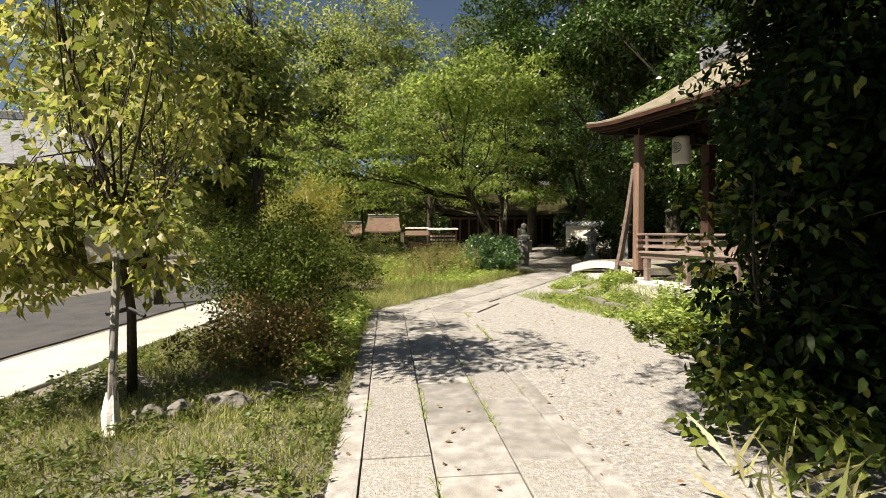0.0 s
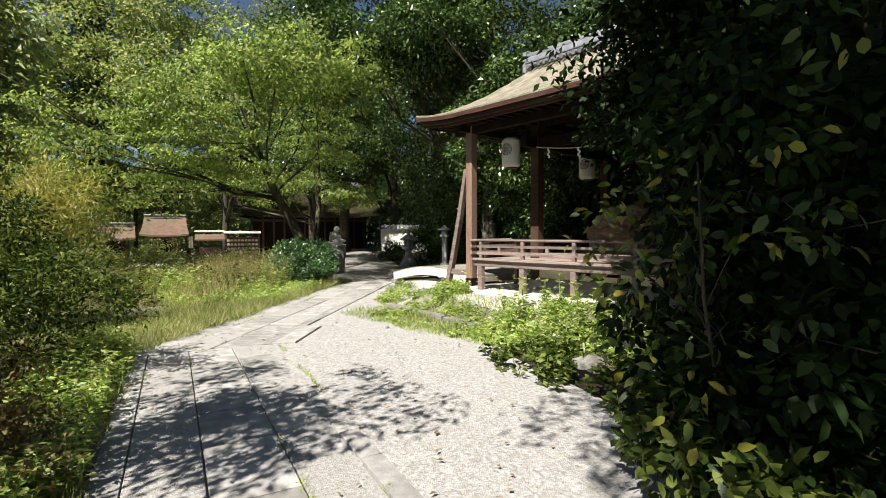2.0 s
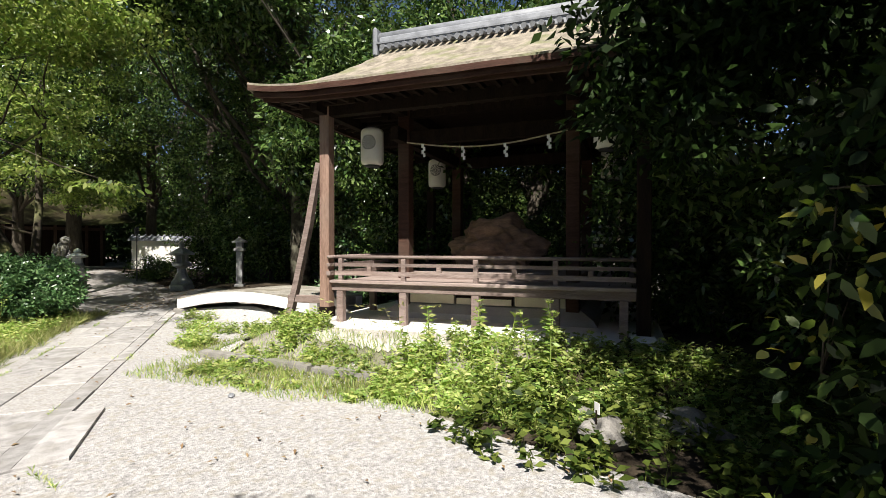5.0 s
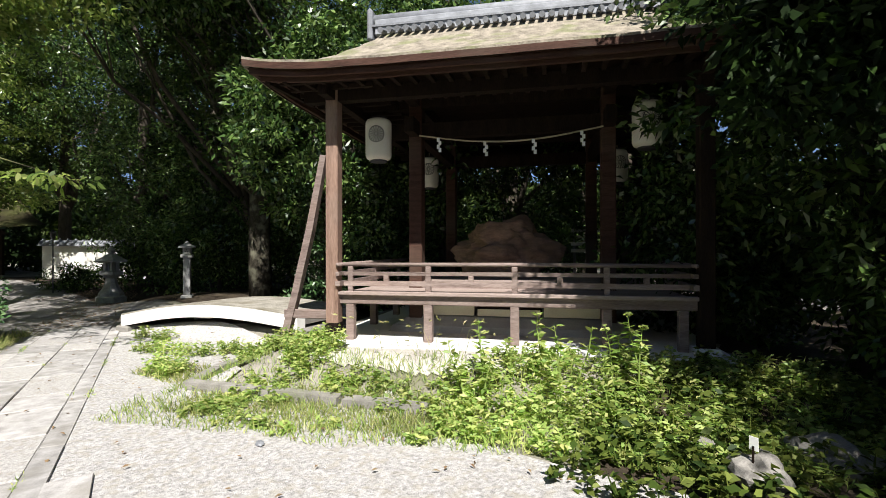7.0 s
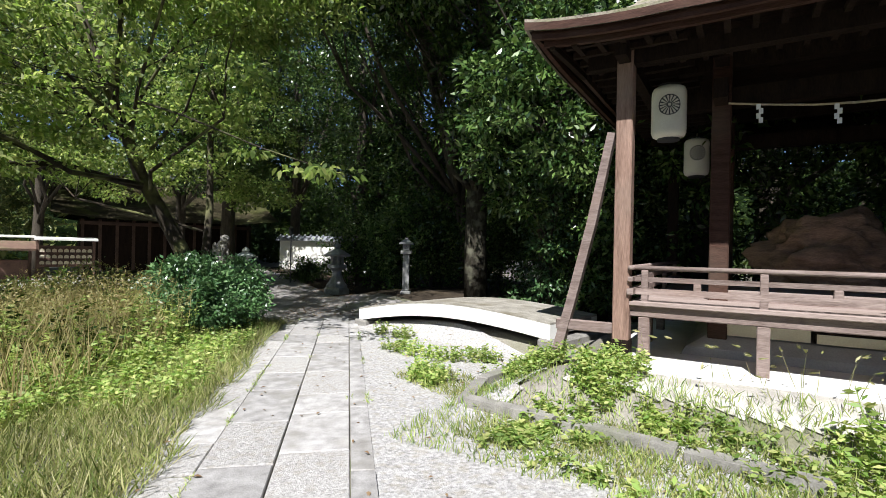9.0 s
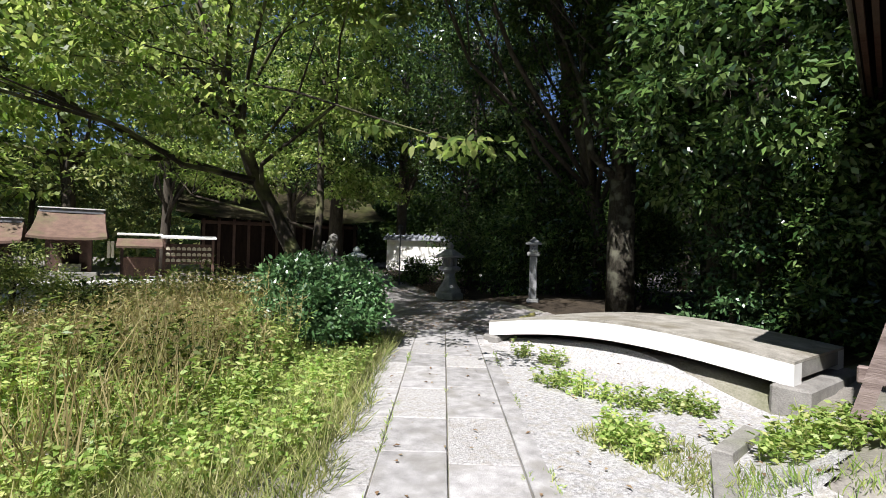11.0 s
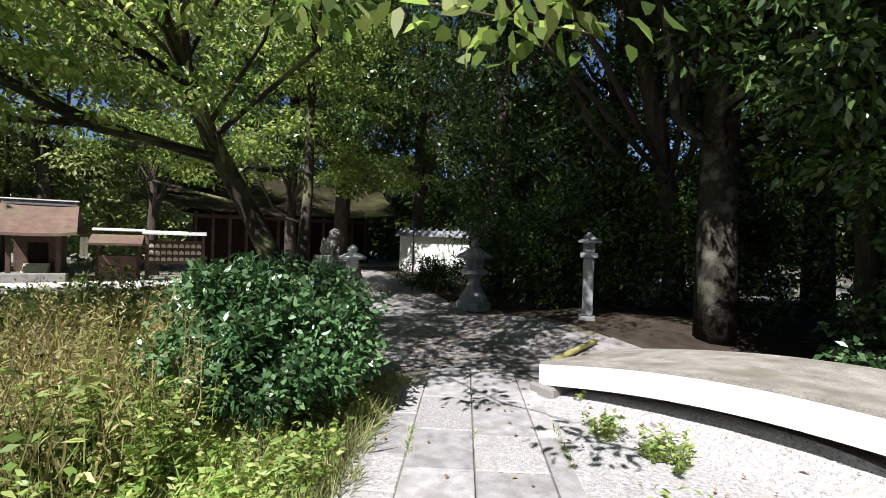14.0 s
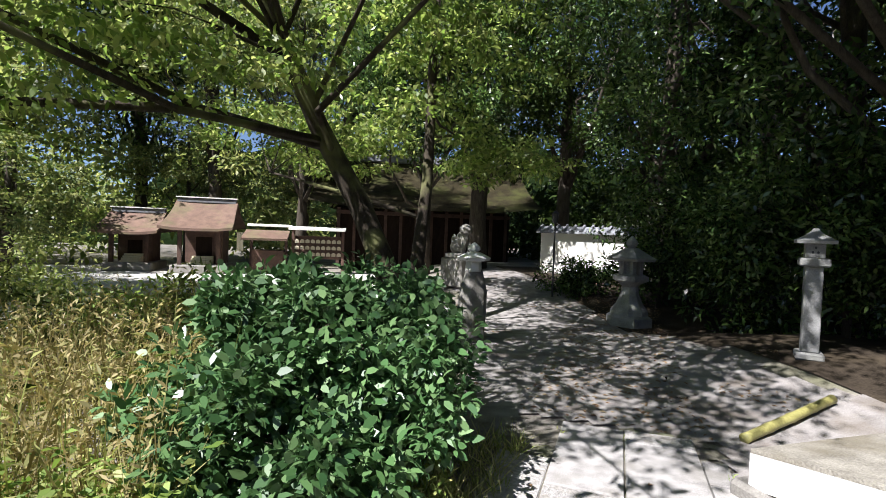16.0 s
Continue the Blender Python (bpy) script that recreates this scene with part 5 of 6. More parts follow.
for x, y, z, r in ((-9.5, 30.5, 2.6, 2.2), (-11.5, 25.0, 2.4, 2.4), (-1.8, 37.5, 4.2, 2.4), (-6.8, 37.0, 4.4, 2.6), (2.6, 39.5, 5.0, 2.6)):
    tree("light_tree", "sunlit light green tree behind the small shrines", [(x, y, -0.05), (x, y + 0.1, z * 0.5), (x + 0.1, y, z), (x, y, z + r * 0.5)], [0.14, 0.11, 0.08, 0.03], [((x, y, z), (r * 1.2, r, r * 0.95), 90)], L_GARDEN, M_BARK, 0.17, 0.45, 80, 0.55, 0.4, 0.3, 14, shell=0.4, group="light trees")
for x, y in ((8.4, 20.6), (9.8, 18.9), (10.6, 16.6), (9.8, 15.0), (8.2, 22.4), (7.9, 24.6), (11.2, 13.8), (11.8, 11.2), (11.6, 8.0), (9.4, 6.4), (7.4, 7.0), (7.2, 2.6), (10.4, 22.6), (9.6, 25.6), (12.4, 15.6), (5.9, 4.6), (8.0, 13.9)):
    z = ground_z(x, y)
    tree("understorey_shrub", "dark evergreen shrub filling the wood's edge", [(x, y, z - 0.03), (x, y, z + 0.8), (x, y, z + 1.8)], [0.06, 0.05, 0.02], [((x, y, z + 1.5), (1.25, 1.25, 1.7), 80)], L_DARK, M_BARK, 0.13, 0.42, 100, 0.45, 0.8, 0.15, 10, "shrub", 0.3, "shrubs of the wood")
tree("wall_shrub", "dark low shrub before the white wall", [(6.6, 25.8, 0.2), (6.6, 25.8, 0.5), (6.6, 25.8, 0.8)], [0.05, 0.04, 0.02],
     [((6.5, 25.8, 0.7), (1.0, 0.7, 0.5), 60)], L_DARK, M_BARK, 0.09, 0.5, 70, 0.25, 0.8, 0.1, 12, "bush", 0.3)


# ---- grass, weeds, litter ----
def scatter(n, x0, x1, y0, y1, inside):
    out = np.empty((0, 2))
    while len(out) < n:
        p = np.column_stack([rng.uniform(x0, x1, n * 2), rng.uniform(y0, y1, n * 2)])
        keep = np.array([inside(x, y) for x, y in p])
        out = np.concatenate([out, p[keep]])
    out = out[:n]
    return np.column_stack([out, [ground_z(x, y) for x, y in out]])


def grass(name, label, category, n, x0, x1, y0, y1, inside, height, width, mat, lean=0.45, tall=None):
    P = scatter(n, x0, x1, y0, y1, inside)
    axis = np.column_stack([rng.normal(size=(n, 2)) * lean, np.ones(n)])
    h = np.array([height * (tall(x, y) if tall else 1) * (0.7 + 0.6 * abs(noise.noise(Vector((x * 1.3, y * 1.3, 1))))) for x, y, _ in P])
    P[:, 2] -= 0.01
    ob = blades(name, P, axis, h, width, mat, None, "", 0.1, 0.0)
    return tagged(ob, label, category, kind="stuff")


def weeds(name, label, n, per, x0, x1, y0, y1, inside, height, leaf, width, mat, droop=0.1):
    """Broad-leaved weeds: leaves up invisible-thin stems, with the stems as blades."""
    P = scatter(n, x0, x1, y0, y1, inside)
    h = np.array([height(x, y) for x, y, _ in P]) * rng.uniform(0.5, 1.2, n)
    lean = rng.normal(size=(n, 2)) * 0.18
    k = rng.uniform(0.1, 1.0, (n, per)) ** 0.8
    top = P[:, None, :] + np.stack([lean[:, :1] * h[:, None] * k, lean[:, 1:] * h[:, None] * k, h[:, None] * k], 2)
    top = top + rng.normal(size=top.shape) * 0.015
    a = rng.uniform(0, 2 * np.pi, (n, per))
    axis = np.stack([np.cos(a), np.sin(a), rng.uniform(-0.2, 0.7, (n, per)) - droop], 2)
    C = np.concatenate([top.reshape(-1, 3), P])
    ax = np.concatenate([axis.reshape(-1, 3), np.column_stack([lean, np.ones(n)])])
    L = np.concatenate([np.full(n * per, leaf), h])
    Wd = np.concatenate([np.full(n * per, leaf * width), np.full(n, 0.012)])
    ob = blades(name, C, ax, L, Wd, mat, None, "", 0.08, 0.6)
    return tagged(ob, label, "weeds", kind="stuff")


def weed_zone(x, y):
    s, r = local(x, y)
    e = 0.3 * noise.noise(Vector((x * 1.1, y * 1.1, 7)))
    if not (-0.7 < s < 6.2 and -2.1 - 0.3 * smooth((s - 2) / 2) + e < r < -0.4):
        return False
    if s < 2.2 and r > -0.95 + e:
        return False
    dense = 0.08 - 0.55 * smooth((s - 1.2) / 1.4)
    return noise.noise(Vector((x * 1.7, y * 1.7, 2))) > dense


def weed_height(x, y):
    s, r = local(x, y)
    hump = smooth((s - 1.5) / 0.9) * smooth((4.6 - s) / 1.0) * smooth((r + 2.3) / 0.7) * smooth((-0.5 - r) / 0.4)
    return 0.13 + 0.24 * hump * (0.5 + max(0, 1.3 * noise.noise(Vector((x * 2.3, y * 2.3, 9)))))


weeds("weeds", "bright green leafy weeds before the pavilion", 1250, 13, 1.5, 6.5, 4.5, 12.5, weed_zone, weed_height, 0.075, 0.42, L_WEED)
grass("grass_patch", "yellow-green grass among the weeds", "grass", 9000, 1.2, 6.5, 4.5, 12.8, lambda x, y: -2.3 + 0.4 * noise.noise(Vector((x, y, 4))) < local(x, y)[1] < -0.6 and -1.4 < local(x, y)[0] < 6, 0.15, 0.009, L_WEED)


def weed_plant(h):
    """A tall weed: bare stem with pointed leaves in whorls, drooping at the tip."""
    t = thing("weed_plant", Matrix.Identity(4), "tall bright green weed plant with pointed leaves", "weed", "tall weeds before the pavilion")
    bm = bmesh.new()
    stem = [(0, 0, -0.02), (0.03, 0.01, h * 0.4), (0.02, 0.04, h * 0.75), (0.06, 0.05, h)]
    tube(bm, stem, [0.009, 0.008, 0.006, 0.003], 5)
    part("stem", bm, L_WEED, t)
    n = int(h * 75)
    k = rng.uniform(0.15, 1, n)
    C = np.column_stack([0.045 * k, 0.04 * k, h * k])
    a = rng.uniform(0, 2 * np.pi, n)
    blades("foliage", C, np.column_stack([np.cos(a), np.sin(a), rng.uniform(-0.35, 0.5, n)]), 0.13 * (1.25 - 0.6 * k), 0.042, L_WEED, t, "", 0.06, 0.7)
    return t


stock = [weed_plant(h) for h in (0.9, 0.68, 0.5)]
for k in range(13):
    s = rng.uniform(1.9, 3.9)
    r = rng.uniform(-1.7, -0.8)
    p = PAV @ Vector((s, r, 0))
    m = Matrix.Translation((p.x, p.y, ground_z(p.x, p.y))) @ Euler((rng.normal() * 0.12, rng.normal() * 0.12, rng.uniform(0, 6.3))).to_matrix().to_4x4()
    src = stock[k % 3] if s > 1.7 else stock[2]
    if k < 3:
        stock[k].matrix_world = m
    else:
        copy_thing(src, m)
weeds("lush_weeds", "lush low bright green weeds inside the kerb stones", 230, 15, 2.7, 4.4, 10.3, 12.7, lambda x, y: min((x - 3.65) ** 2 + (y - 12.0) ** 2, (x - 3.55) ** 2 + (y - 10.95) ** 2) < 0.15 + 0.12 * noise.noise(Vector((x * 2, y * 2, 14))), lambda x, y: 0.24, 0.06, 0.55, L_WEED)
grass("kerb_grass", "fresh green grass creeping along the kerb stones", "grass", 7000, 1.3, 4.4, 8.6, 13.6, lambda x, y: (-2.05 + 0.3 * noise.noise(Vector((x * 1.5, y * 1.5, 15))) < local(x, y)[1] < -1.2 and -1.0 < local(x, y)[0] < 2.4) or (2.5 < x < 3.2 and 12.1 < y < 13.3), 0.12, 0.01, L_LAWN, 0.7)


def foxtails():
    """Thin grass stems with nodding pale seed heads along the pavilion base."""
    n = 26
    P = np.array([tuple(PAV @ Vector((a, b, 0))) for a, b in zip(rng.uniform(0.3, 2.6, n), rng.uniform(-0.75, -0.35, n))])
    P[:, 2] = [ground_z(x, y) - 0.01 for x, y, _ in P]
    lean = np.column_stack([rng.normal(size=(n, 2)) * 0.3, np.ones(n)])
    h = rng.uniform(0.25, 0.48, n)
    tip = P + unit(lean) * h[:, None]
    nod = np.column_stack([lean[:, :2] * 2.5, np.full(n, 0.25)])
    C, ax = np.concatenate([P, np.repeat(tip, 4, 0)]), np.concatenate([lean, np.repeat(nod, 4, 0) + rng.normal(size=(4 * n, 3)) * 0.1])
    size = np.concatenate([h, np.full(4 * n, 0.075)])
    wide = np.concatenate([np.full(n, 0.006), np.full(4 * n, 0.018)])
    tagged(blades("foxtail_grass", C, ax, size, wide, L_GRASS, None, "", 0.05, 0.2), "pale foxtail grass heads on thin stems", "grass", kind="stuff")


foxtails()
weeds("weed_tufts", "small green weeds growing in the gravel by the bridge", 260, 12, 2.4, 4.2, 12.6, 16.6, lambda x, y: noise.noise(Vector((x * 1.6, y * 1.6, 8))) > 0.18 and path_w(x, y) > -3.8, lambda x, y: 0.2, 0.06, 0.5, L_WEED)
grass("grass_verge", "dry yellow-green grass along the path's edge", "grass", 26000, -4.0, 3.0, 6.5, 18.0, lambda x, y: (path_w(x, y) < -5.6 + 0.15 * noise.noise(Vector((x * 3, y * 3, 0))) and path_w(x, y) > -7.6 and y > 9.4) or (y <= 9.4 and -2.9 < x < -0.41 - 0.13 * y + 0.1 * noise.noise(Vector((x * 3, y * 3, 0))) and y > 7.2), 0.28, 0.009, L_LAWN, 0.6)
grass("lawn_edge", "patchy grass beside the near stone path", "grass", 34000, -4.1, -0.4, 0.5, 7.6, lambda x, y: x < -0.43 - 0.13 * y + 0.08 * noise.noise(Vector((x * 3, y * 3, 0))) and noise.noise(Vector((x * 0.9, y * 0.9, 5))) + 0.3 * noise.noise(Vector((x * 4, y * 4, 5))) > -0.3, 0.13, 0.008, L_LAWN, 0.6)
weeds("lawn_weeds", "low clover and weeds in the patchy grass", 900, 12, -4.0, -0.5, 1.5, 7.6, lambda x, y: x < -0.45 - 0.13 * y and noise.noise(Vector((x * 1.2, y * 1.2, 11))) > -0.05, lambda x, y: 0.12, 0.05, 0.5, L_GARDEN)
weeds("green_weeds", "fresh green weeds beside the path", 1100, 14, -2.0, 2.2, 12.4, 17.4, lambda x, y: -8.6 < path_w(x, y) < -5.8 and y > 13.6 + 0.5 * noise.noise(Vector((x, y, 3))), lambda x, y: 0.28, 0.07, 0.45, L_WEED)
weeds("dry_weeds", "tall dry brown weeds and grasses", 1700, 18, -4.5, 0.8, 15.6, 20.5, lambda x, y: path_w(x, y) < -6.7 and (x - 1.45) ** 2 + (y - 18.15) ** 2 > 1.0, lambda x, y: 0.6 + 0.35 * smooth((x + 2.2) / 1.4), 0.065, 0.24, L_BROWN, -0.35)
grass("mixed_grass", "yellow-green grass between weeds and path", "grass", 15000, -3.5, 2.2, 10.0, 17.4, lambda x, y: -9.6 < path_w(x, y) < -5.7 and noise.noise(Vector((x * 1.1, y * 1.1, 31))) > -0.16, 0.2, 0.009, L_GRASS, 0.45)
weeds("tangled_weeds", "tangled leafy green and yellow weeds", 520, 16, -4.5, 0.8, 12.6, 16.6, lambda x, y: path_w(x, y) < -6.6 and y > 14.4 + 0.8 * noise.noise(Vector((x, y, 3))) and noise.noise(Vector((x * 0.8, y * 0.8, 6))) > -0.2, lambda x, y: 0.7, 0.085, 0.4, L_WEED)
weeds("dark_weeds", "dark green leafy weeds between dry stalks", 380, 16, -5.5, 0.8, 12.5, 20.5, lambda x, y: path_w(x, y) < -7.0 and y > 15 and noise.noise(Vector((x * 0.8, y * 0.8, 6))) < 0.1, lambda x, y: 0.75, 0.1, 0.4, L_JUNIPER)
weeds("edge_weeds", "green weeds along the near path edge", 420, 14, -2.6, -0.9, 5.0, 9.4, lambda x, y: -0.41 - 0.13 * y - 0.75 < x < -0.43 - 0.13 * y - 0.02 and noise.noise(Vector((x * 1.5, y * 1.5, 6))) > -0.15, lambda x, y: 0.22 + 0.04 * y - 0.15, 0.08, 0.3, L_WEED)
grass("dry_stalks", "tall dry grass stalks", "grass", 5200, -4.5, 0.8, 13.5, 20.5, lambda x, y: path_w(x, y) < -6.9, 0.8, 0.011, L_BROWN, 0.22, lambda x, y: 0.7 + 0.4 * smooth((x + 2.2) / 1.4))
weeds("shade_plants", "low dark leafy plants under the shade tree", 700, 12, 2.2, 6.5, 2.5, 7.6, lambda x, y: x > 2.5 + 0.2 * noise.noise(Vector((x, y * 2, 1))) and local(x, y)[1] < -0.6, lambda x, y: 0.25, 0.09, 0.55, L_JUNIPER)
grass("strap_plant", "arching strap leaves at the path's corner", "plant", 60, 1.55, 2.1, 2.2, 3.3, lambda x, y: True, 0.45, 0.03, L_GRASS, 0.8)
P = scatter(2600, -1.5, 10, 14, 27, lambda x, y: on_path(x, y) is False and y > 17 and x > 2.2 or noise.noise(Vector((x, y, 0))) > 0.45)
lit = blades("leaf_litter", P + np.array([0, 0, 0.012]), np.column_stack([rng.normal(size=(2600, 2)), rng.normal(size=2600) * 0.15]), 0.06, 0.03, L_LITTER, None, "", 0.1, 0.9)
tagged(lit, "fallen brown leaves on the bare earth", "leaf litter", kind="stuff")

# grass in the joints and along the path edges
J = []
for w in (0.0, 0.18, 0.655, 1.18, 1.62, 1.78):
    for v in np.arange(1.0, 9.2, 0.012):
        if noise.noise(Vector((w * 7, v * 1.7, 0))) > 0.32:
            q = O1 + R1 * (w + rng.normal() * 0.012) + D1 * v
            J.append((q.x, q.y, 0.015))
for w in (-4.1, -4.27, -4.81, -5.32, -5.74):
    for v in np.arange(8.0, 17.8, 0.012):
        if noise.noise(Vector((w * 7, v * 1.7, 5))) > (0.3 if w > -5.3 else 0.12):
            q = R2 * (w + rng.normal() * 0.015) + D2 * v
            J.append((q.x, q.y, 0.015))
J = np.array(J)
ob = blades("joint_grass", J, np.column_stack([rng.normal(size=(len(J), 2)) * 0.7, np.ones(len(J))]), 0.055, 0.008, L_WEED, None, "", 0.1, 0.0)
tagged(ob, "small grass tufts in the joints of the path", "grass", kind="stuff")
# twigs and dead leaves on gravel and path
P = scatter(340, -1.6, 4.6, 2.0, 17.5, lambda x, y: on_path(x, y, 0.5) or gravel_inside(x, y))
ob = blades("dead_leaves", P + np.array([0, 0, 0.045]), np.column_stack([rng.normal(size=(340, 2)), rng.normal(size=340) * 0.12]), 0.055, 0.026, L_LITTER, None, "", 0.12, 0.9)
tagged(ob, "scattered dead leaves on the path and gravel", "leaf litter", kind="stuff")

# stones
for k, (x, y, a, b, c) in enumerate(((3.35, 6.35, 0.26, 0.2, 0.2), (3.95, 5.9, 0.3, 0.25, 0.18), (3.75, 6.8, 0.14, 0.12, 0.1), (-2.35, 4.25, 0.16, 0.13, 0.13), (-2.05, 4.45, 0.2, 0.15, 0.15), (-1.72, 4.7, 0.15, 0.13, 0.12), (-1.45, 4.95, 0.14, 0.12, 0.13), (-2.6, 4.2, 0.12, 0.1, 0.1), (3.75, 11.5, 0.12, 0.1, 0.1))):
    ob = part("garden_stone", rock(a, b * 0.9, c * 0.75, k, 3, 0.55), M_STONE, None)
    ob.matrix_world = pose(x, y, ground_z(x, y) + c * (0.12 if x < 0 else 0.4), 0, 0, k * 47)
    tagged(ob, "rough grey garden stone half sunk in earth", "stone", "garden stones")
for k, (p, q) in enumerate((((2.45, 11.82), (2.72, 10.95)), ((2.74, 10.9), (3.0, 10.0)), ((3.02, 9.95), (3.3, 9.1)), ((2.48, 11.9), (3.1, 12.35)), ((3.15, 12.38), (3.9, 12.6)))):
    d = Vector((q[0] - p[0], q[1] - p[1], 0))
    o = Vector((-d.y, d.x, 0)).normalized() * 0.07
    z = ground_z((p[0] + q[0]) / 2, (p[1] + q[1]) / 2)
    ob = part("kerb_stone", prism([(p[0] - o.x, p[1] - o.y), (q[0] - o.x, q[1] - o.y), (q[0] + o.x, q[1] + o.y), (p[0] + o.x, p[1] + o.y)], z - 0.1, z + 0.1, 0.02), M_STONE)
    tagged(ob, "low grey kerb stone edging the pavilion mound", "kerb stone", "kerb stones")

# small things
scrap = rock(0.07, 0.05, 0.035, 9, 2, 0.9)
ob = part("paper_scrap", scrap, M_WHITE)
ob.matrix_world = pose(-1.55, 15.1, ground_z(-1.55, 15.1) + 0.03, 10, 5, 30)
tagged(ob, "crumpled white paper scrap among the weeds", "litter")
ob = part("dark_stone", rock(0.05, 0.035, 0.025, 4), M_TILE)
ob.matrix_world = pose(1.91, 9.82, 0.03, 0, 0, 60)
tagged(ob, "small dark stone lying on the pale gravel", "stone")


def plant_label():
    x, y = 3.24, 6.4
    t = thing("plant_label", pose(x, y, ground_z(x, y), 0, 0, 60), "small white plant label on a thin stake", "plant label")
    part("stake", boxed(-0.006, 0.006, -0.004, 0.004, -0.02, 0.3), M_DARK_SHADED_WOOD, t)
    part("plate", boxed(-0.03, 0.03, -0.009, -0.004, 0.27, 0.36), M_WHITE, t)


plant_label()


def lamp_post():
    x, y = 5.7, 25.4
    t = thing("lamp_post", pose(x, y, ground_z(x, y) - 0.02), "thin black iron lamp post before the wall", "lamp post")
    bm = bmesh.new()
    tube(bm, [(0, 0, 0), (0, 0, 1.75)], [0.025, 0.02], 8)
    part("pole", bm, M_INK, t)
    part("head", lathe(bmesh.new(), [(0.06, 1.75), (0.09, 1.95), (0.1, 1.97), (0.02, 2.05)], 8), M_INK, t)


lamp_post()

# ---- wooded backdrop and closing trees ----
# Added ring hides the low sky; its near-black colour holds the wood's shade.
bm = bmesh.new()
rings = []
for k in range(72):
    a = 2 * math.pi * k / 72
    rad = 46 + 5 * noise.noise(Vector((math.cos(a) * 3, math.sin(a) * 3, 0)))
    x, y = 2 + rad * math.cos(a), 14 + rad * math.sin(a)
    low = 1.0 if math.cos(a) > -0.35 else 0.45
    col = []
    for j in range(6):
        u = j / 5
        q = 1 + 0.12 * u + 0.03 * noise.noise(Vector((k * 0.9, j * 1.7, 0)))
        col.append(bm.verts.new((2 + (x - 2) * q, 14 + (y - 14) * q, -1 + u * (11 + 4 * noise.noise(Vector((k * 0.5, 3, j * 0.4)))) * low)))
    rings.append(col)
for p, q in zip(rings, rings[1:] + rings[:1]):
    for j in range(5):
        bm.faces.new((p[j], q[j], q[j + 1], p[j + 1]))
tagged(part("backdrop", bm, M_BACKDROP), "added near-black ring closing the view behind the trees", "woods", kind="structure")
far = []
for k in range(150):
    a = rng.uniform(-0.55, np.pi + 0.5)
    rad = rng.uniform(25, 42)
    far.append((3 + rad * math.cos(a), 13 + rad * math.sin(a), rng.uniform(1, 12) if math.cos(a) > -0.45 else rng.uniform(0.5, 5)))
for k in range(150):
    a = rng.uniform(-0.3, np.pi + 0.4)
    rad = rng.uniform(26, 36)
    far.append((3 + rad * math.cos(a), 13 + rad * math.sin(a), rng.uniform(0.3, 5)))
far = np.array(far)
# Far leaves split by x: pale for sun, dark for shade.
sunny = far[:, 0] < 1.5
for sel, mat, label in ((sunny, L_SUNLIT, "far foliage paled for sunlight beyond the small shrines"), (~sunny, L_FOREST, "dense dark far foliage of the surrounding wood")):
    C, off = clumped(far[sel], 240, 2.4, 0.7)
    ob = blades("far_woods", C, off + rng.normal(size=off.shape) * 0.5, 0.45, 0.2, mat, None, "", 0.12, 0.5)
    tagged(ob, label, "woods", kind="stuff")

# ---- gravel stones ----
n = 15000
P = scatter(n, 0.2, 5.0, 1.5, 17.2, gravel_inside)
base = np.array([(1, 0, 0), (0, 1, 0), (-1, 0, 0), (0, -1, 0), (0, 0, 1)], dtype=float)
sz = rng.uniform(0.008, 0.026, (n, 1, 1))
ang = rng.uniform(0, np.pi, n)
c, s = np.cos(ang)[:, None], np.sin(ang)[:, None]
B = np.repeat(base[None], n, 0) * np.stack([np.ones(n), rng.uniform(0.6, 1, n), rng.uniform(0.45, 0.9, n)], 1)[:, None, :]
B = np.stack([B[:, :, 0] * c - B[:, :, 1] * s, B[:, :, 0] * s + B[:, :, 1] * c, B[:, :, 2]], 2) * sz + P[:, None, :] + np.array([0, 0, 0.004])
tris = np.stack([B[:, [0, 1, 4]], B[:, [1, 2, 4]], B[:, [2, 3, 4]], B[:, [3, 0, 4]]], 1).reshape(-1, 3, 3)
tagged(put("gravel_stones", quads_mesh("gravel_stones", tris, 3), M_PEBBLE), "loose pale grey gravel stones", "gravel", kind="stuff")

# ---- paving slabs ----
path = thing("path", Matrix.Identity(4), "stone path of granite slabs and washed aggregate panels", "path", kind="structure")


def slab(name, quad, z, mat):
    gap = 0.004
    c = (sum(p[0] for p in quad) / 4, sum(p[1] for p in quad) / 4)
    q = [(p[0] + (c[0] - p[0]) * gap / 0.3, p[1] + (c[1] - p[1]) * gap / 0.3) for p in quad]
    part(name, prism(q, -0.03, z + random.uniform(-0.005, 0.005), 0.008), mat, path)


def strip1(w0, w1, lengths, mats, name, v0=-4.0, v1=9.22, z=0.026):
    v, k = v0, 0
    while v < v1 - 0.1:
        e = min(v + lengths[k % len(lengths)], v1)
        if v1 - e < 0.15:
            e = v1
        pts = [O1 + R1 * w + D1 * d for w, d in ((w0, v), (w1, v), (w1, e), (w0, e))]
        slab(name, [(p.x, p.y) for p in pts], z, mats[k % len(mats)])
        v, k = e, k + 1


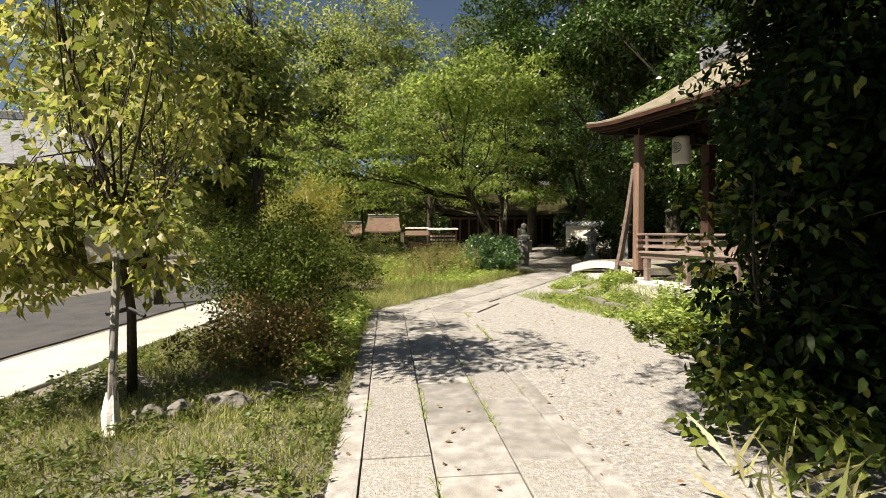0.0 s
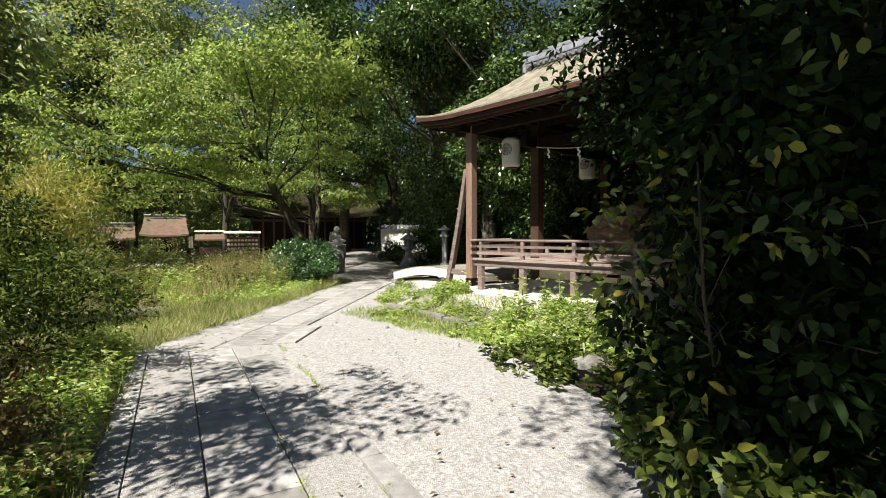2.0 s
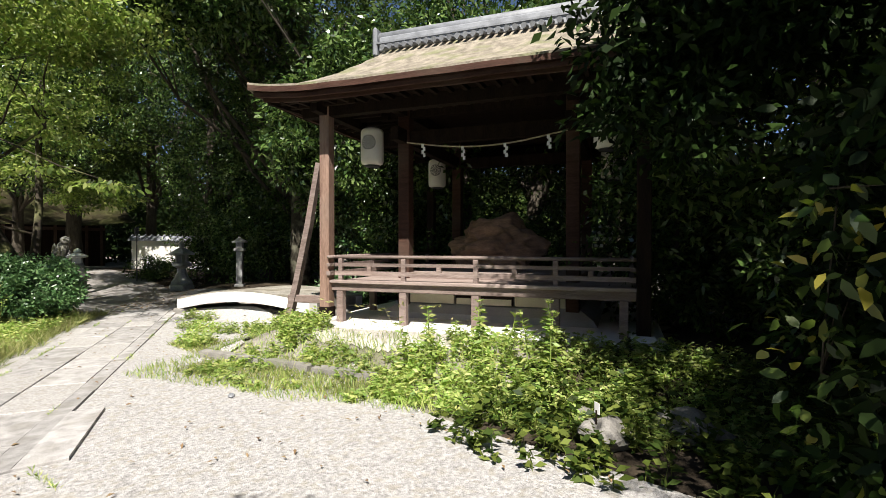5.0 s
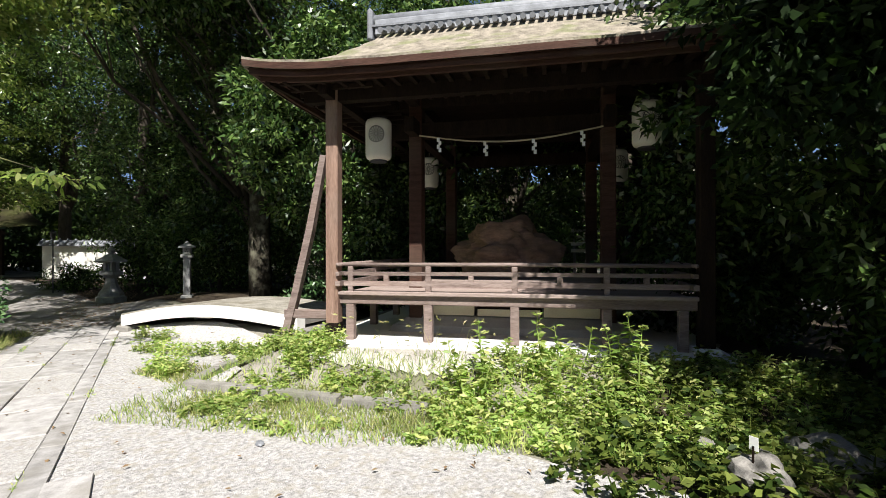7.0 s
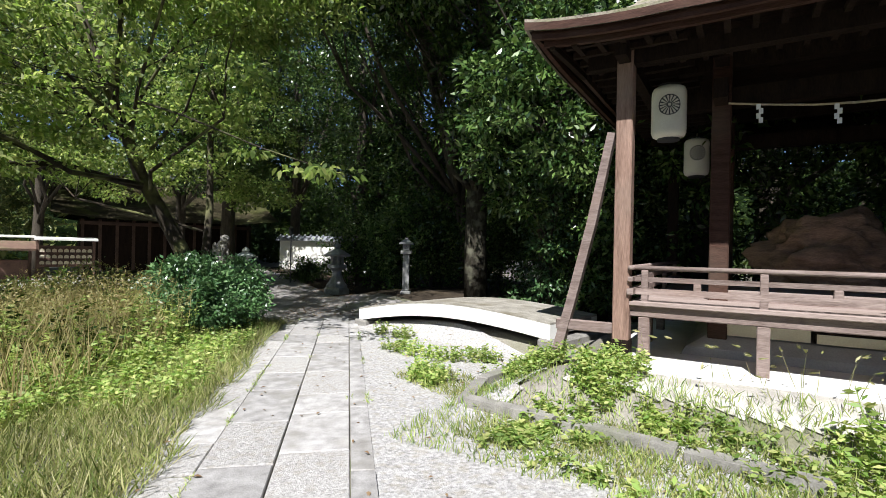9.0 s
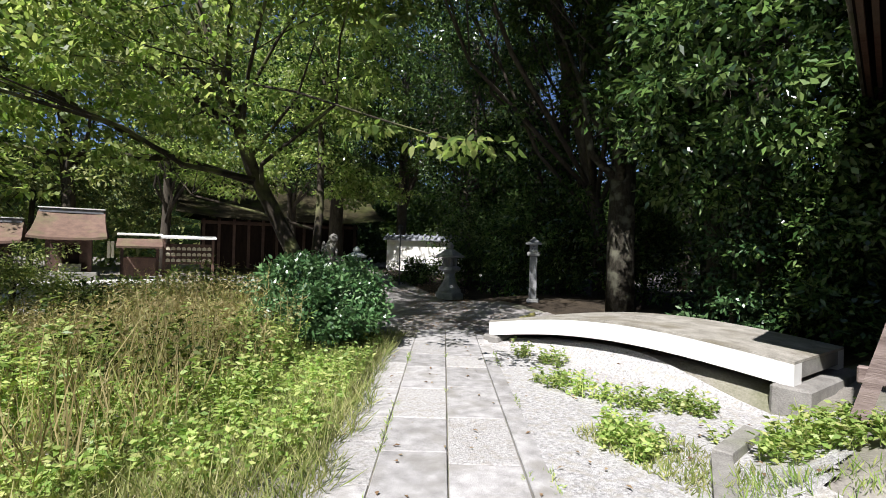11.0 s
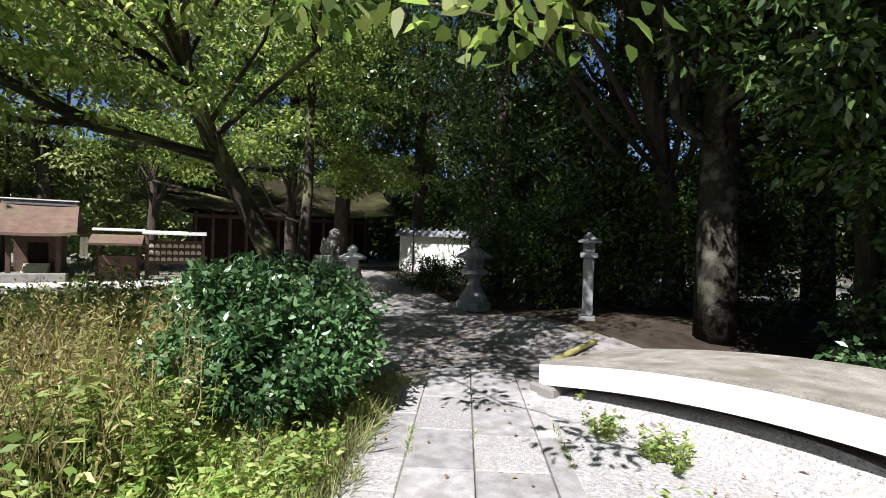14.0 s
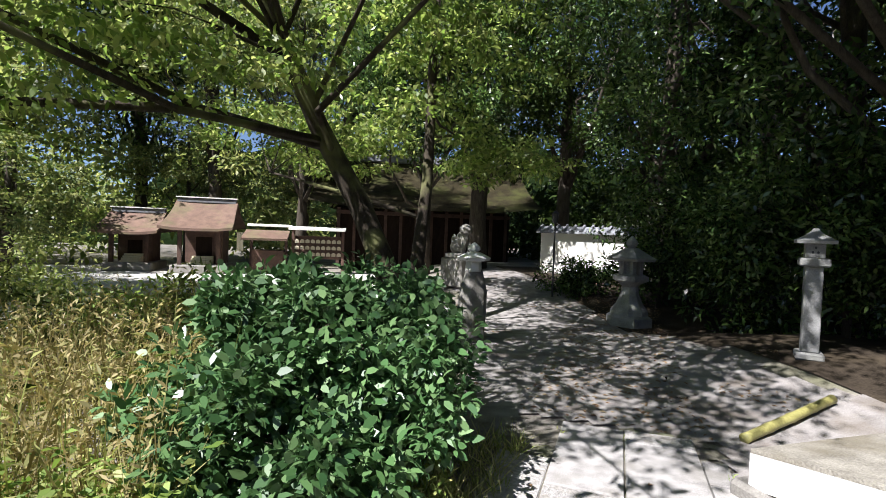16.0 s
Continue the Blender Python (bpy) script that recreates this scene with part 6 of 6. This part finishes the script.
strip1(0.0, 0.18, (0.95, 1.1, 0.85), (M_SLAB,), "kerb_slab", z=0.035)
strip1(0.185, 0.65, (1.5, 0.9, 1.3), (M_AGG,), "aggregate_panel")
strip1(0.655, 1.18, (0.8, 1.05, 0.9, 0.75), (M_SLAB,), "paving_slab", v0=-3.9)
strip1(1.185, 1.6, (0.85, 1.2), (M_AGG, M_SLAB), "paving_slab", v0=-3.75)
strip1(1.605, 1.76, (1.1, 0.9), (M_SLAB,), "kerb_slab", v1=5.6, z=0.045)


def strip2(w0, w1, lengths, mats, name, v1=18.0, z=0.028, start=9.27):
    v, k = None, 0
    s0, s1 = (start + 0.45 * w0) / 0.893, (start + 0.45 * w1) / 0.893
    a, b = s0, s1
    v = max(s0, s1)
    while v < v1 - 0.1:
        v = min(v + lengths[k % len(lengths)], v1)
        if v1 - v < 0.2:
            v = v1
        pts = [R2 * w + D2 * d for w, d in ((w0, a), (w1, b), (w1, v), (w0, v))]
        slab(name, [(p.x, p.y) for p in pts], z, mats[k % len(mats)])
        a = b = v
        k += 1


strip2(-4.27, -4.1, (2.1, 1.4, 1.9), (M_SLAB,), "kerb_slab", z=0.035, v1=17.6)
strip2(-4.805, -4.275, (0.62, 0.95, 1.0, 0.9), (M_SLAB, M_SLAB, M_AGG), "paving_slab")
strip2(-5.32, -4.81, (0.9, 1.0, 0.75), (M_AGG, M_SLAB, M_SLAB), "paving_slab")
strip2(-5.72, -5.325, (0.7, 0.55, 0.9), (M_AGG, M_AGG, M_SLAB), "paving_slab", v1=17.2, z=0.018)
p = [(0.08, 9.27), (0.4, 9.2), (0.92, 10.35), (0.66, 10.45)]
slab("kerb_slab", p, 0.05, M_SLAB)

# pale lane slabs at the garden's edge
lane = thing("lane_pavement", Matrix.Identity(4), "pale concrete slabs along the dark lane", "pavement", kind="structure")
for k in range(22):
    y = -4 + k * 1.2
    part("lane_slab", prism([(-5.35, y), (-4.16, y), (-4.16, y + 1.19), (-5.35, y + 1.19)], -0.03, 0.03, 0.006), M_PAVE, lane)
